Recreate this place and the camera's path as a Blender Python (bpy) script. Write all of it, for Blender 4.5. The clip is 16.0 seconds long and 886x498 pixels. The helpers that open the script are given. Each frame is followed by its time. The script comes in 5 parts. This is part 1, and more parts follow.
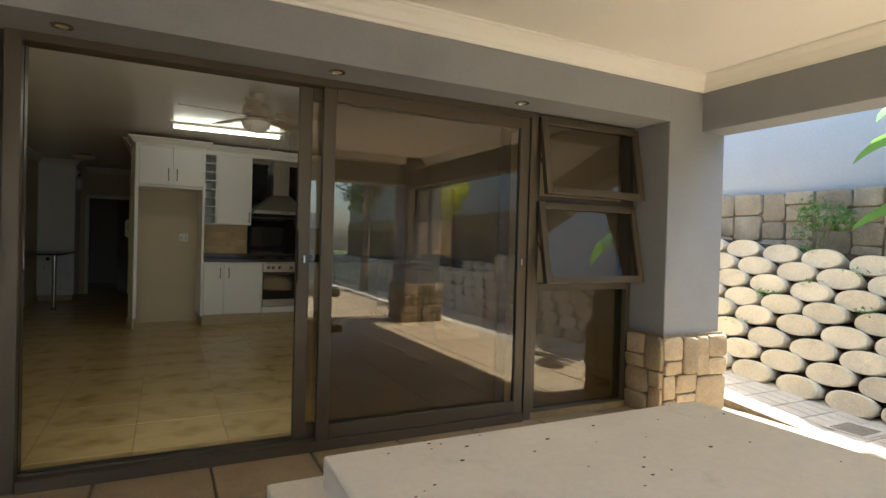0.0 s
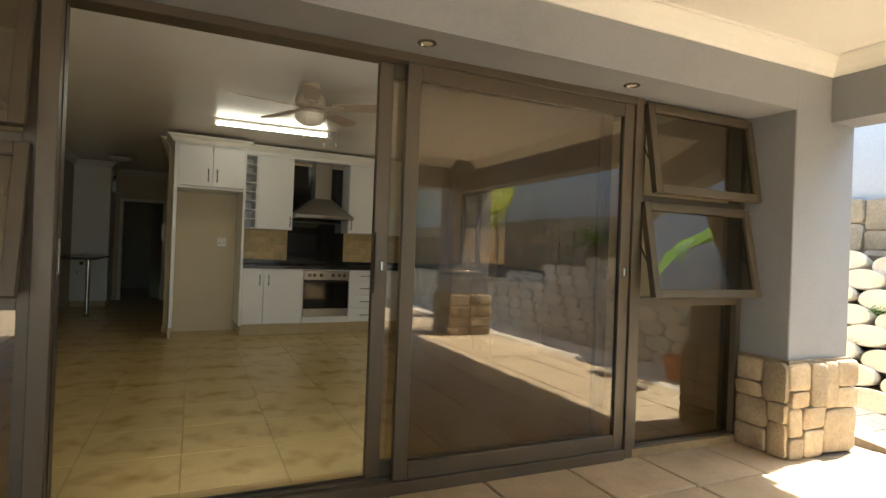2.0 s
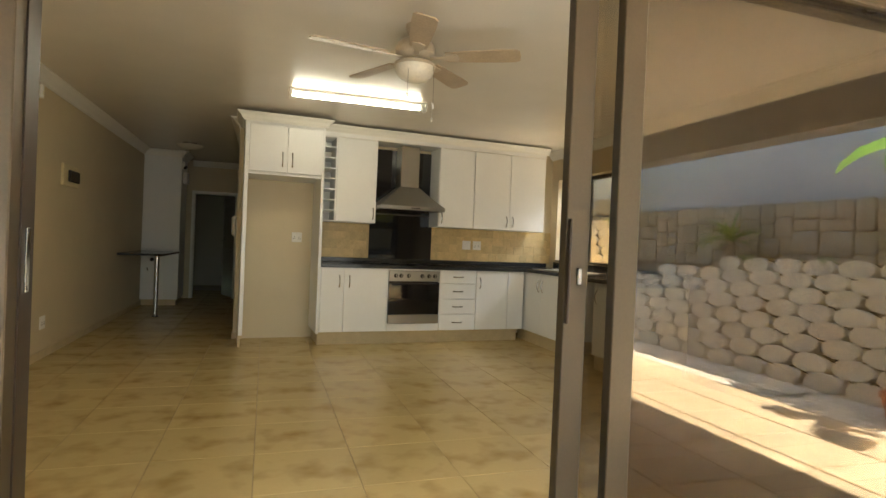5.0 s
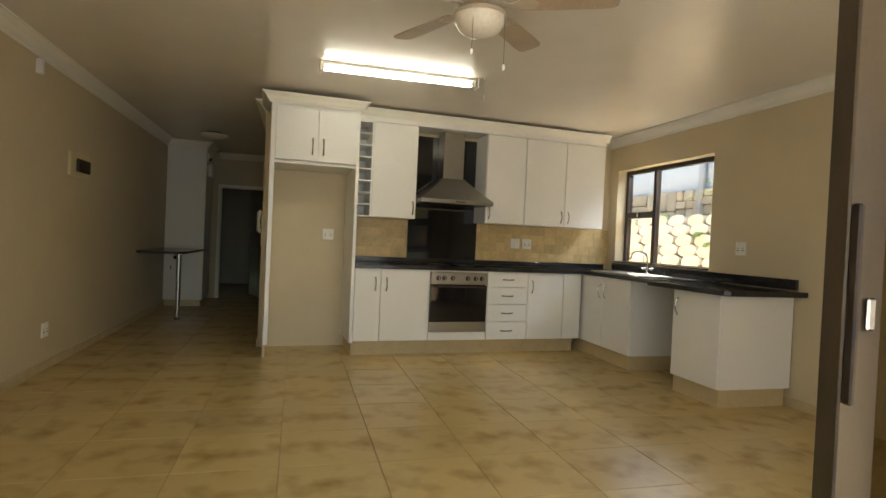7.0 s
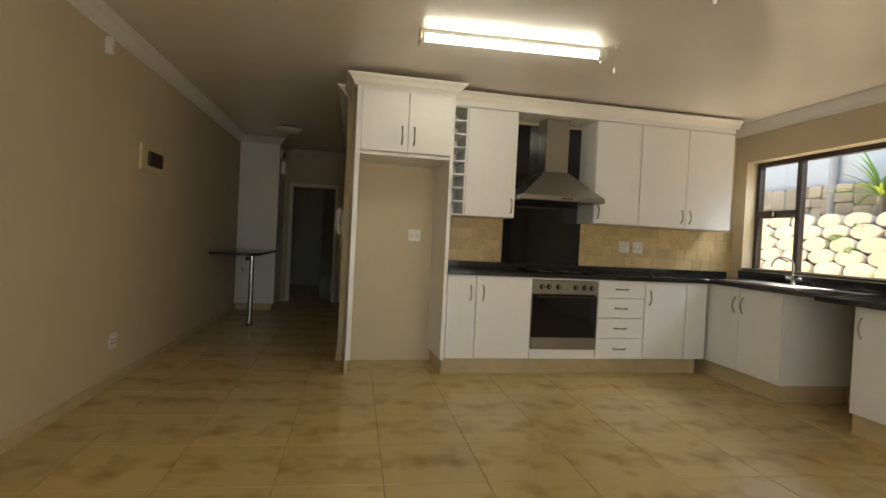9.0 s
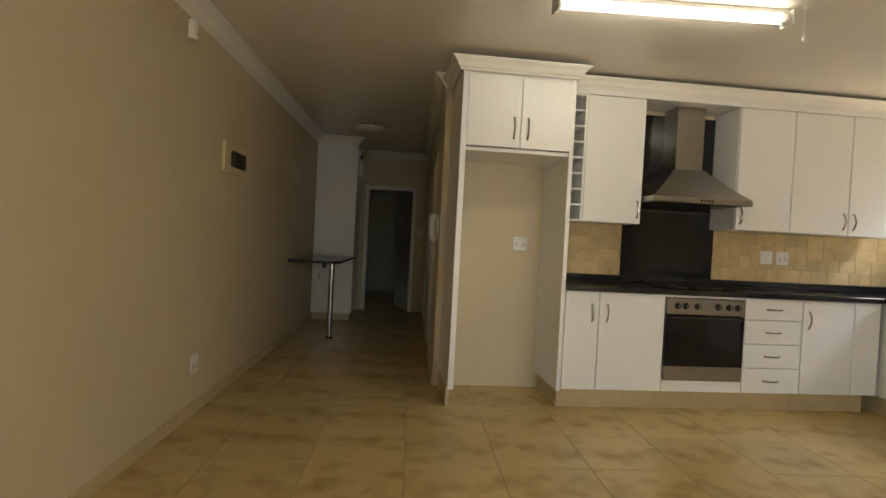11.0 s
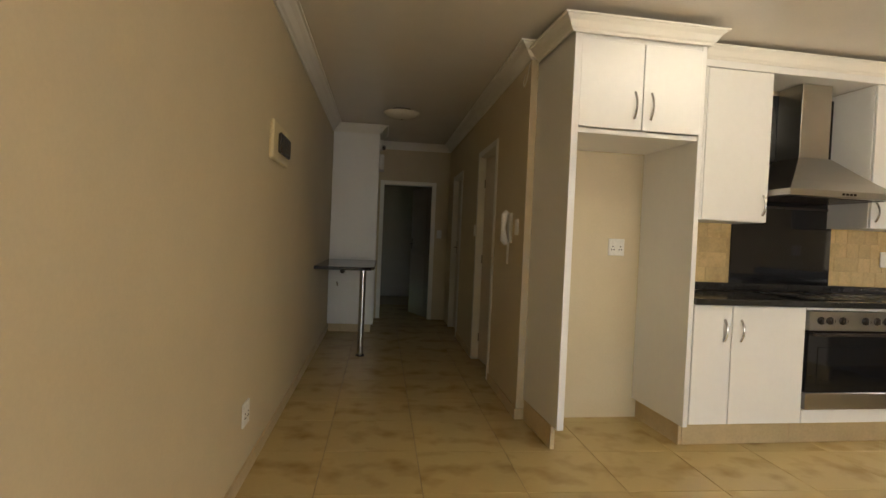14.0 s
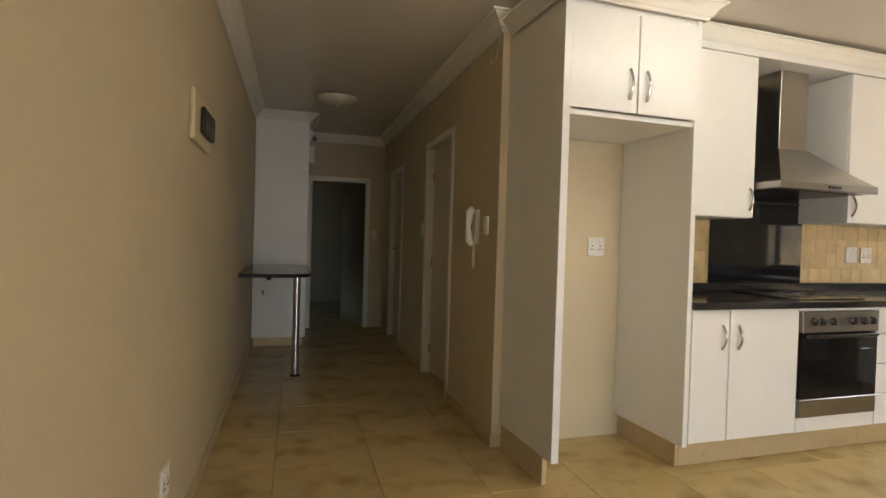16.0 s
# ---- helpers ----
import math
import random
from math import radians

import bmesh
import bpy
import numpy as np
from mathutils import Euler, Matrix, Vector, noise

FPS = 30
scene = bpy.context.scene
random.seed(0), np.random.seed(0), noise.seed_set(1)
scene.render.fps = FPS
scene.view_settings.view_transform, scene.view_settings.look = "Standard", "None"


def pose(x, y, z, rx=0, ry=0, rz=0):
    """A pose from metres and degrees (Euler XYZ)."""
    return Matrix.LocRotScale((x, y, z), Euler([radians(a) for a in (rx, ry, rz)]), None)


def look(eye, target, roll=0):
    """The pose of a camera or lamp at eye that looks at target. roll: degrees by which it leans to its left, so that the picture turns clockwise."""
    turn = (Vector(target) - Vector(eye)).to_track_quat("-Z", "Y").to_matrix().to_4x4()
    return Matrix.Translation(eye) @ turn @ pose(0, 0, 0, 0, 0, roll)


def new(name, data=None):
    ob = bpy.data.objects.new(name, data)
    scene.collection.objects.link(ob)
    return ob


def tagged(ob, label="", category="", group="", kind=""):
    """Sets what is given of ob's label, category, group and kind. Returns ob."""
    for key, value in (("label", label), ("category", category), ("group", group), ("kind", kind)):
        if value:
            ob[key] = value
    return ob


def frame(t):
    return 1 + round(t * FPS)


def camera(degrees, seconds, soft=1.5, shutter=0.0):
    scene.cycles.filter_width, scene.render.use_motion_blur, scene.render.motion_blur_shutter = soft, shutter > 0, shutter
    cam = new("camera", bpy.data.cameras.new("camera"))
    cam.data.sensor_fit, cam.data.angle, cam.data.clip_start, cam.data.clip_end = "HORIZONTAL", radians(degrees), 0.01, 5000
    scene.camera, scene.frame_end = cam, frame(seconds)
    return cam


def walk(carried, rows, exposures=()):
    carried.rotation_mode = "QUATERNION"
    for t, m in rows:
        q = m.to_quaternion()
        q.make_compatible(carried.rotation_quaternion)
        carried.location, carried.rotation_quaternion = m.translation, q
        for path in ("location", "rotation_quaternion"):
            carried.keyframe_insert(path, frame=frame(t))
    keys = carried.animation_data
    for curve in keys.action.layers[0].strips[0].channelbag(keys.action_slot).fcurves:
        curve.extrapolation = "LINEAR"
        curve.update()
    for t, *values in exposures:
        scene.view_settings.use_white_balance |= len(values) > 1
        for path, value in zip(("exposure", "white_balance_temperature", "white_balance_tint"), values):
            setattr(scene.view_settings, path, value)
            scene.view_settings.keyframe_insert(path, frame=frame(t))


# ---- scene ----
cam = camera(77.5, 16.0)
PATH = [
    (0, (0.145, 0.358, 1.206), (1.042, 2.146, 1.183), 1.6),
    (0.5, (0.118, 0.47, 1.18), (0.988, 2.27, 1.17), 1.8),
    (1, (0.055, 0.64, 1.169), (0.908, 2.449, 1.169), 2.0),
    (1.5, (0.007, 0.802, 1.165), (0.848, 2.616, 1.171), 2.1),
    (2, (0.016, 1.008, 1.17), (0.841, 2.83, 1.178), 2.2),
    (2.5, (0.026, 1.199, 1.161), (0.822, 3.034, 1.172), 2.3),
    (3, (0.004, 1.372, 1.143), (0.764, 3.222, 1.15), 2.4),
    (3.5, (-0.005, 1.578, 1.147), (0.719, 3.441, 1.149), 2.5),
    (4, (-0.009, 1.762, 1.173), (0.688, 3.637, 1.16), 2.5),
    (4.5, (0.012, 2.002, 1.185), (0.671, 3.89, 1.165), 2.4),
    (5, (0.015, 2.256, 1.161), (0.628, 4.16, 1.145), 2.4),
    (7.3, (0.038, 3.125, 1.168), (0.531, 5.063, 1.133), 2.6),
    (7.5, (0.023, 3.208, 1.164), (0.495, 5.151, 1.128), 2.6),
    (8, (-0.038, 3.424, 1.156), (0.363, 5.383, 1.12), 2.7),
    (8.5, (-0.102, 3.599, 1.16), (0.259, 5.566, 1.125), 2.8),
    (9, (-0.185, 3.787, 1.16), (0.131, 5.762, 1.122), 2.9),
    (9.5, (-0.229, 4.038, 1.203), (0.013, 6.023, 1.158), 3.0),
    (10, (-0.302, 4.184, 1.204), (-0.12, 6.175, 1.16), 3.1),
    (10.2, (-0.339, 4.24, 1.19), (-0.194, 6.235, 1.152), 3.2),
    (12.5, (-0.951, 4.892, 1.208), (-0.851, 6.889, 1.157), 2.9),
    (13, (-1.102, 5.025, 1.209), (-0.974, 7.021, 1.157), 2.8),
    (13.5, (-1.194, 5.136, 1.191), (-1.008, 7.127, 1.144), 2.7),
    (14, (-1.242, 5.317, 1.2), (-1.017, 7.304, 1.153), 2.5),
    (14.5, (-1.25, 5.489, 1.205), (-0.974, 7.469, 1.156), 2.2),
    (15, (-1.296, 5.637, 1.194), (-0.958, 7.608, 1.149), 2.0),
    (15.5, (-1.374, 5.787, 1.204), (-0.949, 7.74, 1.162), 1.9),
    (16, (-1.425, 5.909, 1.2), (-0.906, 7.841, 1.161), 1.7),
]
EXPOSURES = [(0.0, 2.25, 5950, 3), (1.0, 2.5, 6000, 4), (2.5, 3.15, 6400, 4), (3.5, 3.7, 6600, 4), (5.0, 3.85, 6600, 4), (8.0, 3.7, 6350, 6), (10.0, 3.75, 6350, 7), (13.0, 4.2, 6650, 10), (16.0, 4.55, 6100, 12)]
walk(cam, [(t, look(eye, target, roll)) for t, eye, target, roll in PATH], EXPOSURES)

# ---- world, sun ----
SUN_ELEVATION, SUN_AZIMUTH = 63.0, 8.0   # azimuth from +x towards +y
world = bpy.data.worlds.new("world")
scene.world = world
world.use_nodes = True
wn = world.node_tree.nodes
sky = wn.new("ShaderNodeTexSky")
sky.sky_type, sky.sun_disc = "NISHITA", False
sky.sun_elevation, sky.sun_rotation = radians(SUN_ELEVATION), radians(90 - SUN_AZIMUTH)
sky.air_density, sky.dust_density, sky.ozone_density = 1.0, 2.5, 1.0
wn["Background"].inputs["Strength"].default_value = 0.15
world.node_tree.links.new(sky.outputs["Color"], wn["Background"].inputs["Color"])

sun_data = bpy.data.lights.new("sun", "SUN")
sun_data.energy, sun_data.angle, sun_data.color = 5.0, radians(0.9), (1.0, 0.94, 0.84)
sun = new("sun", sun_data)
ce, ca = math.cos(radians(SUN_ELEVATION)), radians(SUN_AZIMUTH)
sun_from = Vector((ce * math.cos(ca), ce * math.sin(ca), math.sin(radians(SUN_ELEVATION))))
sun.matrix_basis = look(sun_from * 30, (0, 0, 0))

# the sky's light that comes in at the open patio door
door_light = bpy.data.lights.new("door_daylight", "AREA")
door_light.shape, door_light.size, door_light.size_y = "RECTANGLE", 2.7, 1.95
door_light.energy, door_light.color = 2.1, (1.0, 0.96, 0.90)
new("door_daylight", door_light).matrix_basis = look((1.0, 3.775, 1.08), (1.0, 6.0, 1.08))

# added fill lamp, unseen above the kitchen window's head, boosting the sky's light
window_fill = bpy.data.lights.new("window_daylight", "AREA")
window_fill.shape, window_fill.size, window_fill.size_y = "RECTANGLE", 1.5, 0.5
window_fill.energy, window_fill.color = 2.6, (0.93, 0.96, 1.0)
new("window_daylight", window_fill).matrix_basis = look((4.25, 8.15, 2.42), (2.6, 8.0, 0.7))

TUBE_STRENGTH = 2.0


# ---- materials ----
def mat(name, base, rough=0.6, metal=0.0, scale=6.0, var=0.12, fine=60.0, fine_var=0.06, bump=0.0, bump_scale=80.0,
        rand=0.0, stain=None, stain_scale=3.0, stain_at=(0.5, 0.7), stain_detail=6.0, spec=0.5, island=False, rough_var=0.0, streak=None):
    """A surface with variation at two scales, an optional stain colour, relief and a tint that differs from piece to piece."""
    m = bpy.data.materials.new(name)
    m.use_nodes = True
    nt = m.node_tree
    n, l = nt.nodes, nt.links
    bsdf = n["Principled BSDF"]
    geo = n.new("ShaderNodeNewGeometry")
    place = geo.outputs["Position"]
    if rand:
        info = n.new("ShaderNodeObjectInfo")
        shift = n.new("ShaderNodeVectorMath")
        shift.operation = "MULTIPLY_ADD"
        pick = geo.outputs["Random Per Island"] if island else info.outputs["Random"]
        comb = n.new("ShaderNodeCombineXYZ")
        l.new(pick, comb.inputs[0])
        l.new(pick, comb.inputs[1])
        shift.inputs[1].default_value = (37.0, 23.0, 11.0)
        l.new(comb.outputs[0], shift.inputs[0])
        l.new(place, shift.inputs[2])
        place = shift.outputs[0]

    def noise_node(sc, detail=4.0, roughness=0.6):
        t = n.new("ShaderNodeTexNoise")
        t.inputs["Scale"].default_value, t.inputs["Detail"].default_value = sc, detail
        t.inputs["Roughness"].default_value = roughness
        l.new(place, t.inputs["Vector"])
        return t.outputs["Fac"]

    def ranged(value, lo, hi, a=0.3, b=0.7):
        r = n.new("ShaderNodeMapRange")
        r.inputs[1].default_value, r.inputs[2].default_value = a, b
        r.inputs[3].default_value, r.inputs[4].default_value = lo, hi
        l.new(value, r.inputs[0])
        return r.outputs[0]

    def times(a, b):
        x = n.new("ShaderNodeMath")
        x.operation = "MULTIPLY"
        l.new(a, x.inputs[0])
        l.new(b, x.inputs[1])
        return x.outputs[0]

    level = times(ranged(noise_node(scale), 1 - var, 1 + var), ranged(noise_node(fine, 2.0), 1 - fine_var, 1 + fine_var))
    if rand:
        level = times(level, ranged(pick, 1 - rand, 1 + rand, 0.0, 1.0))
    colour = None
    if stain:
        mix = n.new("ShaderNodeMix")
        mix.data_type = "RGBA"
        mix.inputs["A"].default_value, mix.inputs["B"].default_value = (*base, 1), (*stain, 1)
        marks = noise_node(stain_scale, stain_detail, 0.65 if stain_detail > 3 else 0.45)
        if streak:   # stains gather in a cloudy streak along the middle of each tile
            sep, wave, lift = n.new("ShaderNodeSeparateXYZ"), n.new("ShaderNodeMath"), n.new("ShaderNodeMath")
            l.new(geo.outputs["Position"], sep.inputs[0])
            phase = n.new("ShaderNodeMath")
            phase.operation, phase.inputs[1].default_value, phase.inputs[2].default_value = "MULTIPLY_ADD", 2 * math.pi / streak[1], -2 * math.pi * (streak[0] / streak[1] + 0.5)
            l.new(sep.outputs[1], phase.inputs[0])
            wave.operation = "COSINE"
            l.new(phase.outputs[0], wave.inputs[0])
            lift.operation, lift.inputs[1].default_value = "MULTIPLY_ADD", 0.085
            l.new(wave.outputs[0], lift.inputs[0])
            l.new(marks, lift.inputs[2])
            marks = lift.outputs[0]
        l.new(ranged(marks, 0.0, 1.0, *stain_at), mix.inputs["Factor"])
        colour = mix.outputs["Result"]
    vm = n.new("ShaderNodeVectorMath")
    vm.operation = "SCALE"
    if colour:
        l.new(colour, vm.inputs[0])
    else:
        vm.inputs[0].default_value = base
    l.new(level, vm.inputs["Scale"])
    l.new(vm.outputs[0], bsdf.inputs["Base Color"])
    bsdf.inputs["Roughness"].default_value, bsdf.inputs["Metallic"].default_value = rough, metal
    bsdf.inputs["Specular IOR Level"].default_value = spec
    if rough_var:
        l.new(ranged(noise_node(scale * 1.7), rough - rough_var, rough + rough_var), bsdf.inputs["Roughness"])
    if bump:
        b = n.new("ShaderNodeBump")
        b.inputs["Strength"].default_value, b.inputs["Distance"].default_value = bump, 0.01
        l.new(noise_node(bump_scale, 5.0), b.inputs["Height"])
        l.new(b.outputs[0], bsdf.inputs["Normal"])
    return m




def pane_mat(name, tint, ior):
    m = bpy.data.materials.new(name)
    m.use_nodes = True
    n, l = m.node_tree.nodes, m.node_tree.links
    n.remove(n["Principled BSDF"])
    clear, gloss = n.new("ShaderNodeBsdfTransparent"), n.new("ShaderNodeBsdfGlossy")
    mix, weight = n.new("ShaderNodeMixShader"), n.new("ShaderNodeLayerWeight")
    weight.inputs["Blend"].default_value = 0.5
    power, scaled = n.new("ShaderNodeMath"), n.new("ShaderNodeMath")
    power.operation, scaled.operation = "POWER", "MULTIPLY_ADD"
    power.inputs[1].default_value = 5.0
    f0 = ((ior - 1) / (ior + 1)) ** 2
    scaled.inputs[1].default_value, scaled.inputs[2].default_value = 1 - f0, f0
    l.new(weight.outputs["Facing"], power.inputs[0])
    l.new(power.outputs[0], scaled.inputs[0])
    clear.inputs["Color"].default_value = (*tint, 1)
    gloss.inputs["Roughness"].default_value = 0.0
    l.new(scaled.outputs[0], mix.inputs[0])
    l.new(clear.outputs[0], mix.inputs[1])
    l.new(gloss.outputs[0], mix.inputs[2])
    l.new(mix.outputs[0], n["Material Output"].inputs["Surface"])
    return m


def lit_mat(name, colour, strength):
    m = bpy.data.materials.new(name)
    m.use_nodes = True
    b = m.node_tree.nodes["Principled BSDF"]
    b.inputs["Base Color"].default_value = (0.9, 0.9, 0.9, 1)
    b.inputs["Emission Color"].default_value = (*colour, 1)
    b.inputs["Emission Strength"].default_value = strength
    return m


M_WALL = mat("beige_wall_paint", (0.60, 0.505, 0.335), 0.55, scale=1.5, var=0.04, fine=90, fine_var=0.02, bump=0.05, bump_scale=160)
M_CEIL = mat("ceiling_paint", (0.74, 0.69, 0.60), 0.27, scale=2, var=0.03, fine=70, fine_var=0.02, bump=0.03)
M_TRIM = mat("white_trim_paint", (0.80, 0.77, 0.70), 0.45, scale=3, var=0.02, fine_var=0.01)
M_TILE = mat("tan_floor_tile", (0.53, 0.395, 0.17), 0.27, scale=2.2, var=0.04, fine=45, fine_var=0.015, rand=0.04,
             stain=(0.34, 0.225, 0.075), stain_scale=6.0, stain_at=(0.50, 0.82), stain_detail=2.6, streak=(0.345, 0.5))
M_GROUT = mat("grout", (0.30, 0.215, 0.105), 0.9, scale=9, var=0.15)
M_KITCHEN = mat("white_cabinet_lacquer", (0.80, 0.79, 0.76), 0.30, scale=2, var=0.015, fine=30, fine_var=0.01, bump=0.01)
M_KICK = mat("beige_plinth_tile", (0.55, 0.43, 0.245), 0.45, scale=7, var=0.08, fine_var=0.05)
M_GRANITE = mat("black_granite", (0.018, 0.017, 0.017), 0.12, scale=30, var=0.3, fine=400, fine_var=0.7, stain=(0.06, 0.055, 0.05), stain_scale=220, stain_at=(0.6, 0.75))
M_BLACKGLASS = mat("black_glass", (0.008, 0.008, 0.009), 0.05, scale=3, var=0.05)
M_STEEL = mat("brushed_steel", (0.40, 0.385, 0.355), 0.30, 1.0, scale=3, var=0.03, fine=250, fine_var=0.03)
M_CHROME = mat("chrome", (0.46, 0.45, 0.44), 0.14, 1.0, var=0.02)
M_BEDDING = mat("tan_tile_grout", (0.52, 0.39, 0.19), 0.8, scale=9, var=0.1)
M_SPLASH = mat("travertine_tile", (0.56, 0.415, 0.195), 0.42, scale=7, var=0.14, fine=60, fine_var=0.08, rand=0.10, stain=(0.44, 0.30, 0.12), stain_scale=8, stain_at=(0.55, 0.8), bump=0.1, bump_scale=60)
M_PLASTIC = mat("white_plastic", (0.78, 0.76, 0.71), 0.35, scale=10, var=0.02)
M_DARKPLASTIC = mat("dark_plastic", (0.03, 0.022, 0.018), 0.25, scale=10, var=0.1)
M_ALU = mat("bronze_aluminium", (0.092, 0.072, 0.048), 0.42, 0.2, scale=2, var=0.08, fine=120, fine_var=0.05, rough_var=0.05)
M_ALUDARK = mat("dark_bronze_aluminium", (0.045, 0.032, 0.025), 0.4, 0.2, scale=3, var=0.1)
M_PANE = pane_mat("grey_tinted_glass", (0.66, 0.61, 0.52), 1.85)
M_CLEAR = pane_mat("clear_glass", (0.78, 0.77, 0.74), 1.45)
M_EXT = mat("blue_grey_plaster", (0.265, 0.267, 0.278), 0.85, scale=1.2, var=0.05, fine=60, fine_var=0.04, bump=0.18, bump_scale=130, stain=(0.225, 0.225, 0.235), stain_scale=1.4, stain_at=(0.55, 0.8))
M_EXTWALL = mat("garden_wall_paint", (0.37, 0.385, 0.40), 0.9, scale=0.8, var=0.05, fine=40, fine_var=0.04, bump=0.15, bump_scale=70, stain=(0.32, 0.335, 0.355), stain_scale=0.8, stain_at=(0.5, 0.8))
M_EXTCEIL = mat("patio_ceiling_paint", (0.82, 0.78, 0.71), 0.7, scale=1.5, var=0.02, fine_var=0.02)
M_STONE = mat("sandstone_cladding", (0.36, 0.285, 0.19), 0.85, scale=5, var=0.18, fine=50, fine_var=0.14, rand=0.24, stain=(0.30, 0.20, 0.11), stain_scale=4, stain_at=(0.5, 0.75), bump=0.45, bump_scale=28)
M_WALLSTONE = mat("weathered_wall_stone", (0.285, 0.24, 0.175), 0.9, scale=5, var=0.15, fine=50, fine_var=0.14, rand=0.2, stain=(0.20, 0.165, 0.12), stain_scale=4, stain_at=(0.5, 0.75), bump=0.45, bump_scale=28)
M_MORTAR = mat("dark_mortar", (0.23, 0.18, 0.125), 0.95, scale=20, var=0.2, bump=0.3)
M_BLOCK = mat("cast_concrete_block", (0.60, 0.53, 0.42), 0.9, scale=5, var=0.08, fine=70, fine_var=0.10, rand=0.09, stain=(0.36, 0.29, 0.19), stain_scale=4.5, stain_at=(0.56, 0.85), bump=0.3, bump_scale=90)
M_BLOCKS = mat("cast_concrete_block_far", (0.60, 0.53, 0.42), 0.9, scale=5, var=0.08, fine=70, fine_var=0.10, rand=0.09, island=True, stain=(0.36, 0.29, 0.19), stain_scale=4.5, stain_at=(0.56, 0.85), bump=0.3, bump_scale=90)
M_SOIL = mat("soil", (0.065, 0.043, 0.026), 0.95, scale=8, var=0.35, fine=90, fine_var=0.3, bump=0.6, bump_scale=30)
M_GRASS = mat("lawn", (0.075, 0.11, 0.03), 0.9, scale=3, var=0.25, fine=150, fine_var=0.35, bump=0.4, bump_scale=120)
M_PAVER = mat("sandstone_paver", (0.43, 0.325, 0.205), 0.6, scale=4, var=0.10, fine=60, fine_var=0.08, rand=0.10, stain=(0.34, 0.24, 0.14), stain_scale=3, stain_at=(0.5, 0.8), bump=0.2, bump_scale=22)
M_BRICK = mat("pale_paving_brick", (0.56, 0.49, 0.40), 0.85, scale=9, var=0.08, fine=90, fine_var=0.1, rand=0.09, bump=0.2)
M_BRICKS = mat("pale_paving_brick_far", (0.56, 0.49, 0.40), 0.85, scale=9, var=0.08, fine=90, fine_var=0.1, rand=0.09, island=True, bump=0.2)
M_TABLE = mat("white_painted_concrete", (0.87, 0.84, 0.80), 0.62, scale=3, var=0.04, fine=55, fine_var=0.03, stain=(0.66, 0.62, 0.57), stain_scale=5, stain_at=(0.62, 0.82), bump=0.12, bump_scale=45)
M_DOORBROWN = mat("brown_door_paint", (0.20, 0.155, 0.125), 0.4, scale=4, var=0.1, fine=90, fine_var=0.06)
M_DOORWHITE = mat("cream_door_paint", (0.62, 0.54, 0.43), 0.4, scale=3, var=0.03)
M_LEAF = mat("green_leaf", (0.11, 0.22, 0.045), 0.42, scale=7, var=0.3, fine=60, fine_var=0.15, rand=0.35, island=True)
M_LEAFY = mat("yellow_green_leaf", (0.42, 0.45, 0.05), 0.45, scale=7, var=0.25, fine=60, fine_var=0.15, rand=0.3, island=True)
M_BANANA = mat("banana_leaf", (0.13, 0.26, 0.06), 0.32, scale=9, var=0.2, fine=90, fine_var=0.12)
M_BARK = mat("grey_bark", (0.22, 0.18, 0.14), 0.95, scale=8, var=0.3, bump=0.6, bump_scale=40)


def thin_leaf(m, share, tint):
    """Lets light through a leaf."""
    n, l = m.node_tree.nodes, m.node_tree.links
    bsdf, out = n["Principled BSDF"], n["Material Output"]
    tr, mix = n.new("ShaderNodeBsdfTranslucent"), n.new("ShaderNodeMixShader")
    tr.inputs["Color"].default_value = (*tint, 1)
    mix.inputs[0].default_value = share
    l.new(bsdf.outputs[0], mix.inputs[1])
    l.new(tr.outputs[0], mix.inputs[2])
    l.new(mix.outputs[0], out.inputs["Surface"])


thin_leaf(M_LEAF, 0.35, (0.16, 0.32, 0.05))
thin_leaf(M_LEAFY, 0.55, (0.72, 0.72, 0.08))
thin_leaf(M_BANANA, 0.35, (0.22, 0.40, 0.09))
M_TUBE = lit_mat("fluorescent_tube", (1.0, 0.93, 0.74), TUBE_STRENGTH)
M_OPAL = mat("opal_glass", (0.70, 0.64, 0.52), 0.25, scale=4, var=0.03)
M_FAN = mat("fan_cream_enamel", (0.46, 0.385, 0.28), 0.35, scale=5, var=0.04)
M_BLADE = mat("fan_blade_veneer", (0.40, 0.31, 0.21), 0.4, scale=6, var=0.1, fine=90, fine_var=0.1)
# wall colour of the far room, with the room's dimness put into it
M_ROOMSHADE = mat("shade_darkened_paint", (0.22, 0.175, 0.13), 0.7, scale=2, var=0.05)
M_TERRACOTTA = mat("terracotta", (0.42, 0.13, 0.06), 0.8, scale=7, var=0.15)


# ---- building helpers ----
def box(x0, x1, y0, y1, z0, z1, bev=0.0, bm=None, seg=1):
    own = bm if bm is not None else bmesh.new()
    got = bmesh.ops.create_cube(own, size=1.0)["verts"]
    for v in got:
        v.co = Vector(((x0 + x1) / 2 + v.co.x * (x1 - x0), (y0 + y1) / 2 + v.co.y * (y1 - y0), (z0 + z1) / 2 + v.co.z * (z1 - z0)))
    if bev:
        edges = list({e for v in got for e in v.link_edges})
        bmesh.ops.bevel(own, geom=edges, offset=bev, segments=seg, affect="EDGES", profile=0.5)
    return own


def rod(p0, p1, r0, r1=None, n=14, bm=None):
    own = bm if bm is not None else bmesh.new()
    a, b = Vector(p0), Vector(p1)
    q = (b - a).to_track_quat("Z", "Y").to_matrix().to_4x4()
    bmesh.ops.create_cone(own, cap_ends=True, segments=n, radius1=r0, radius2=r0 if r1 is None else r1, depth=(b - a).length,
                          matrix=Matrix.Translation((a + b) / 2) @ q)
    return own


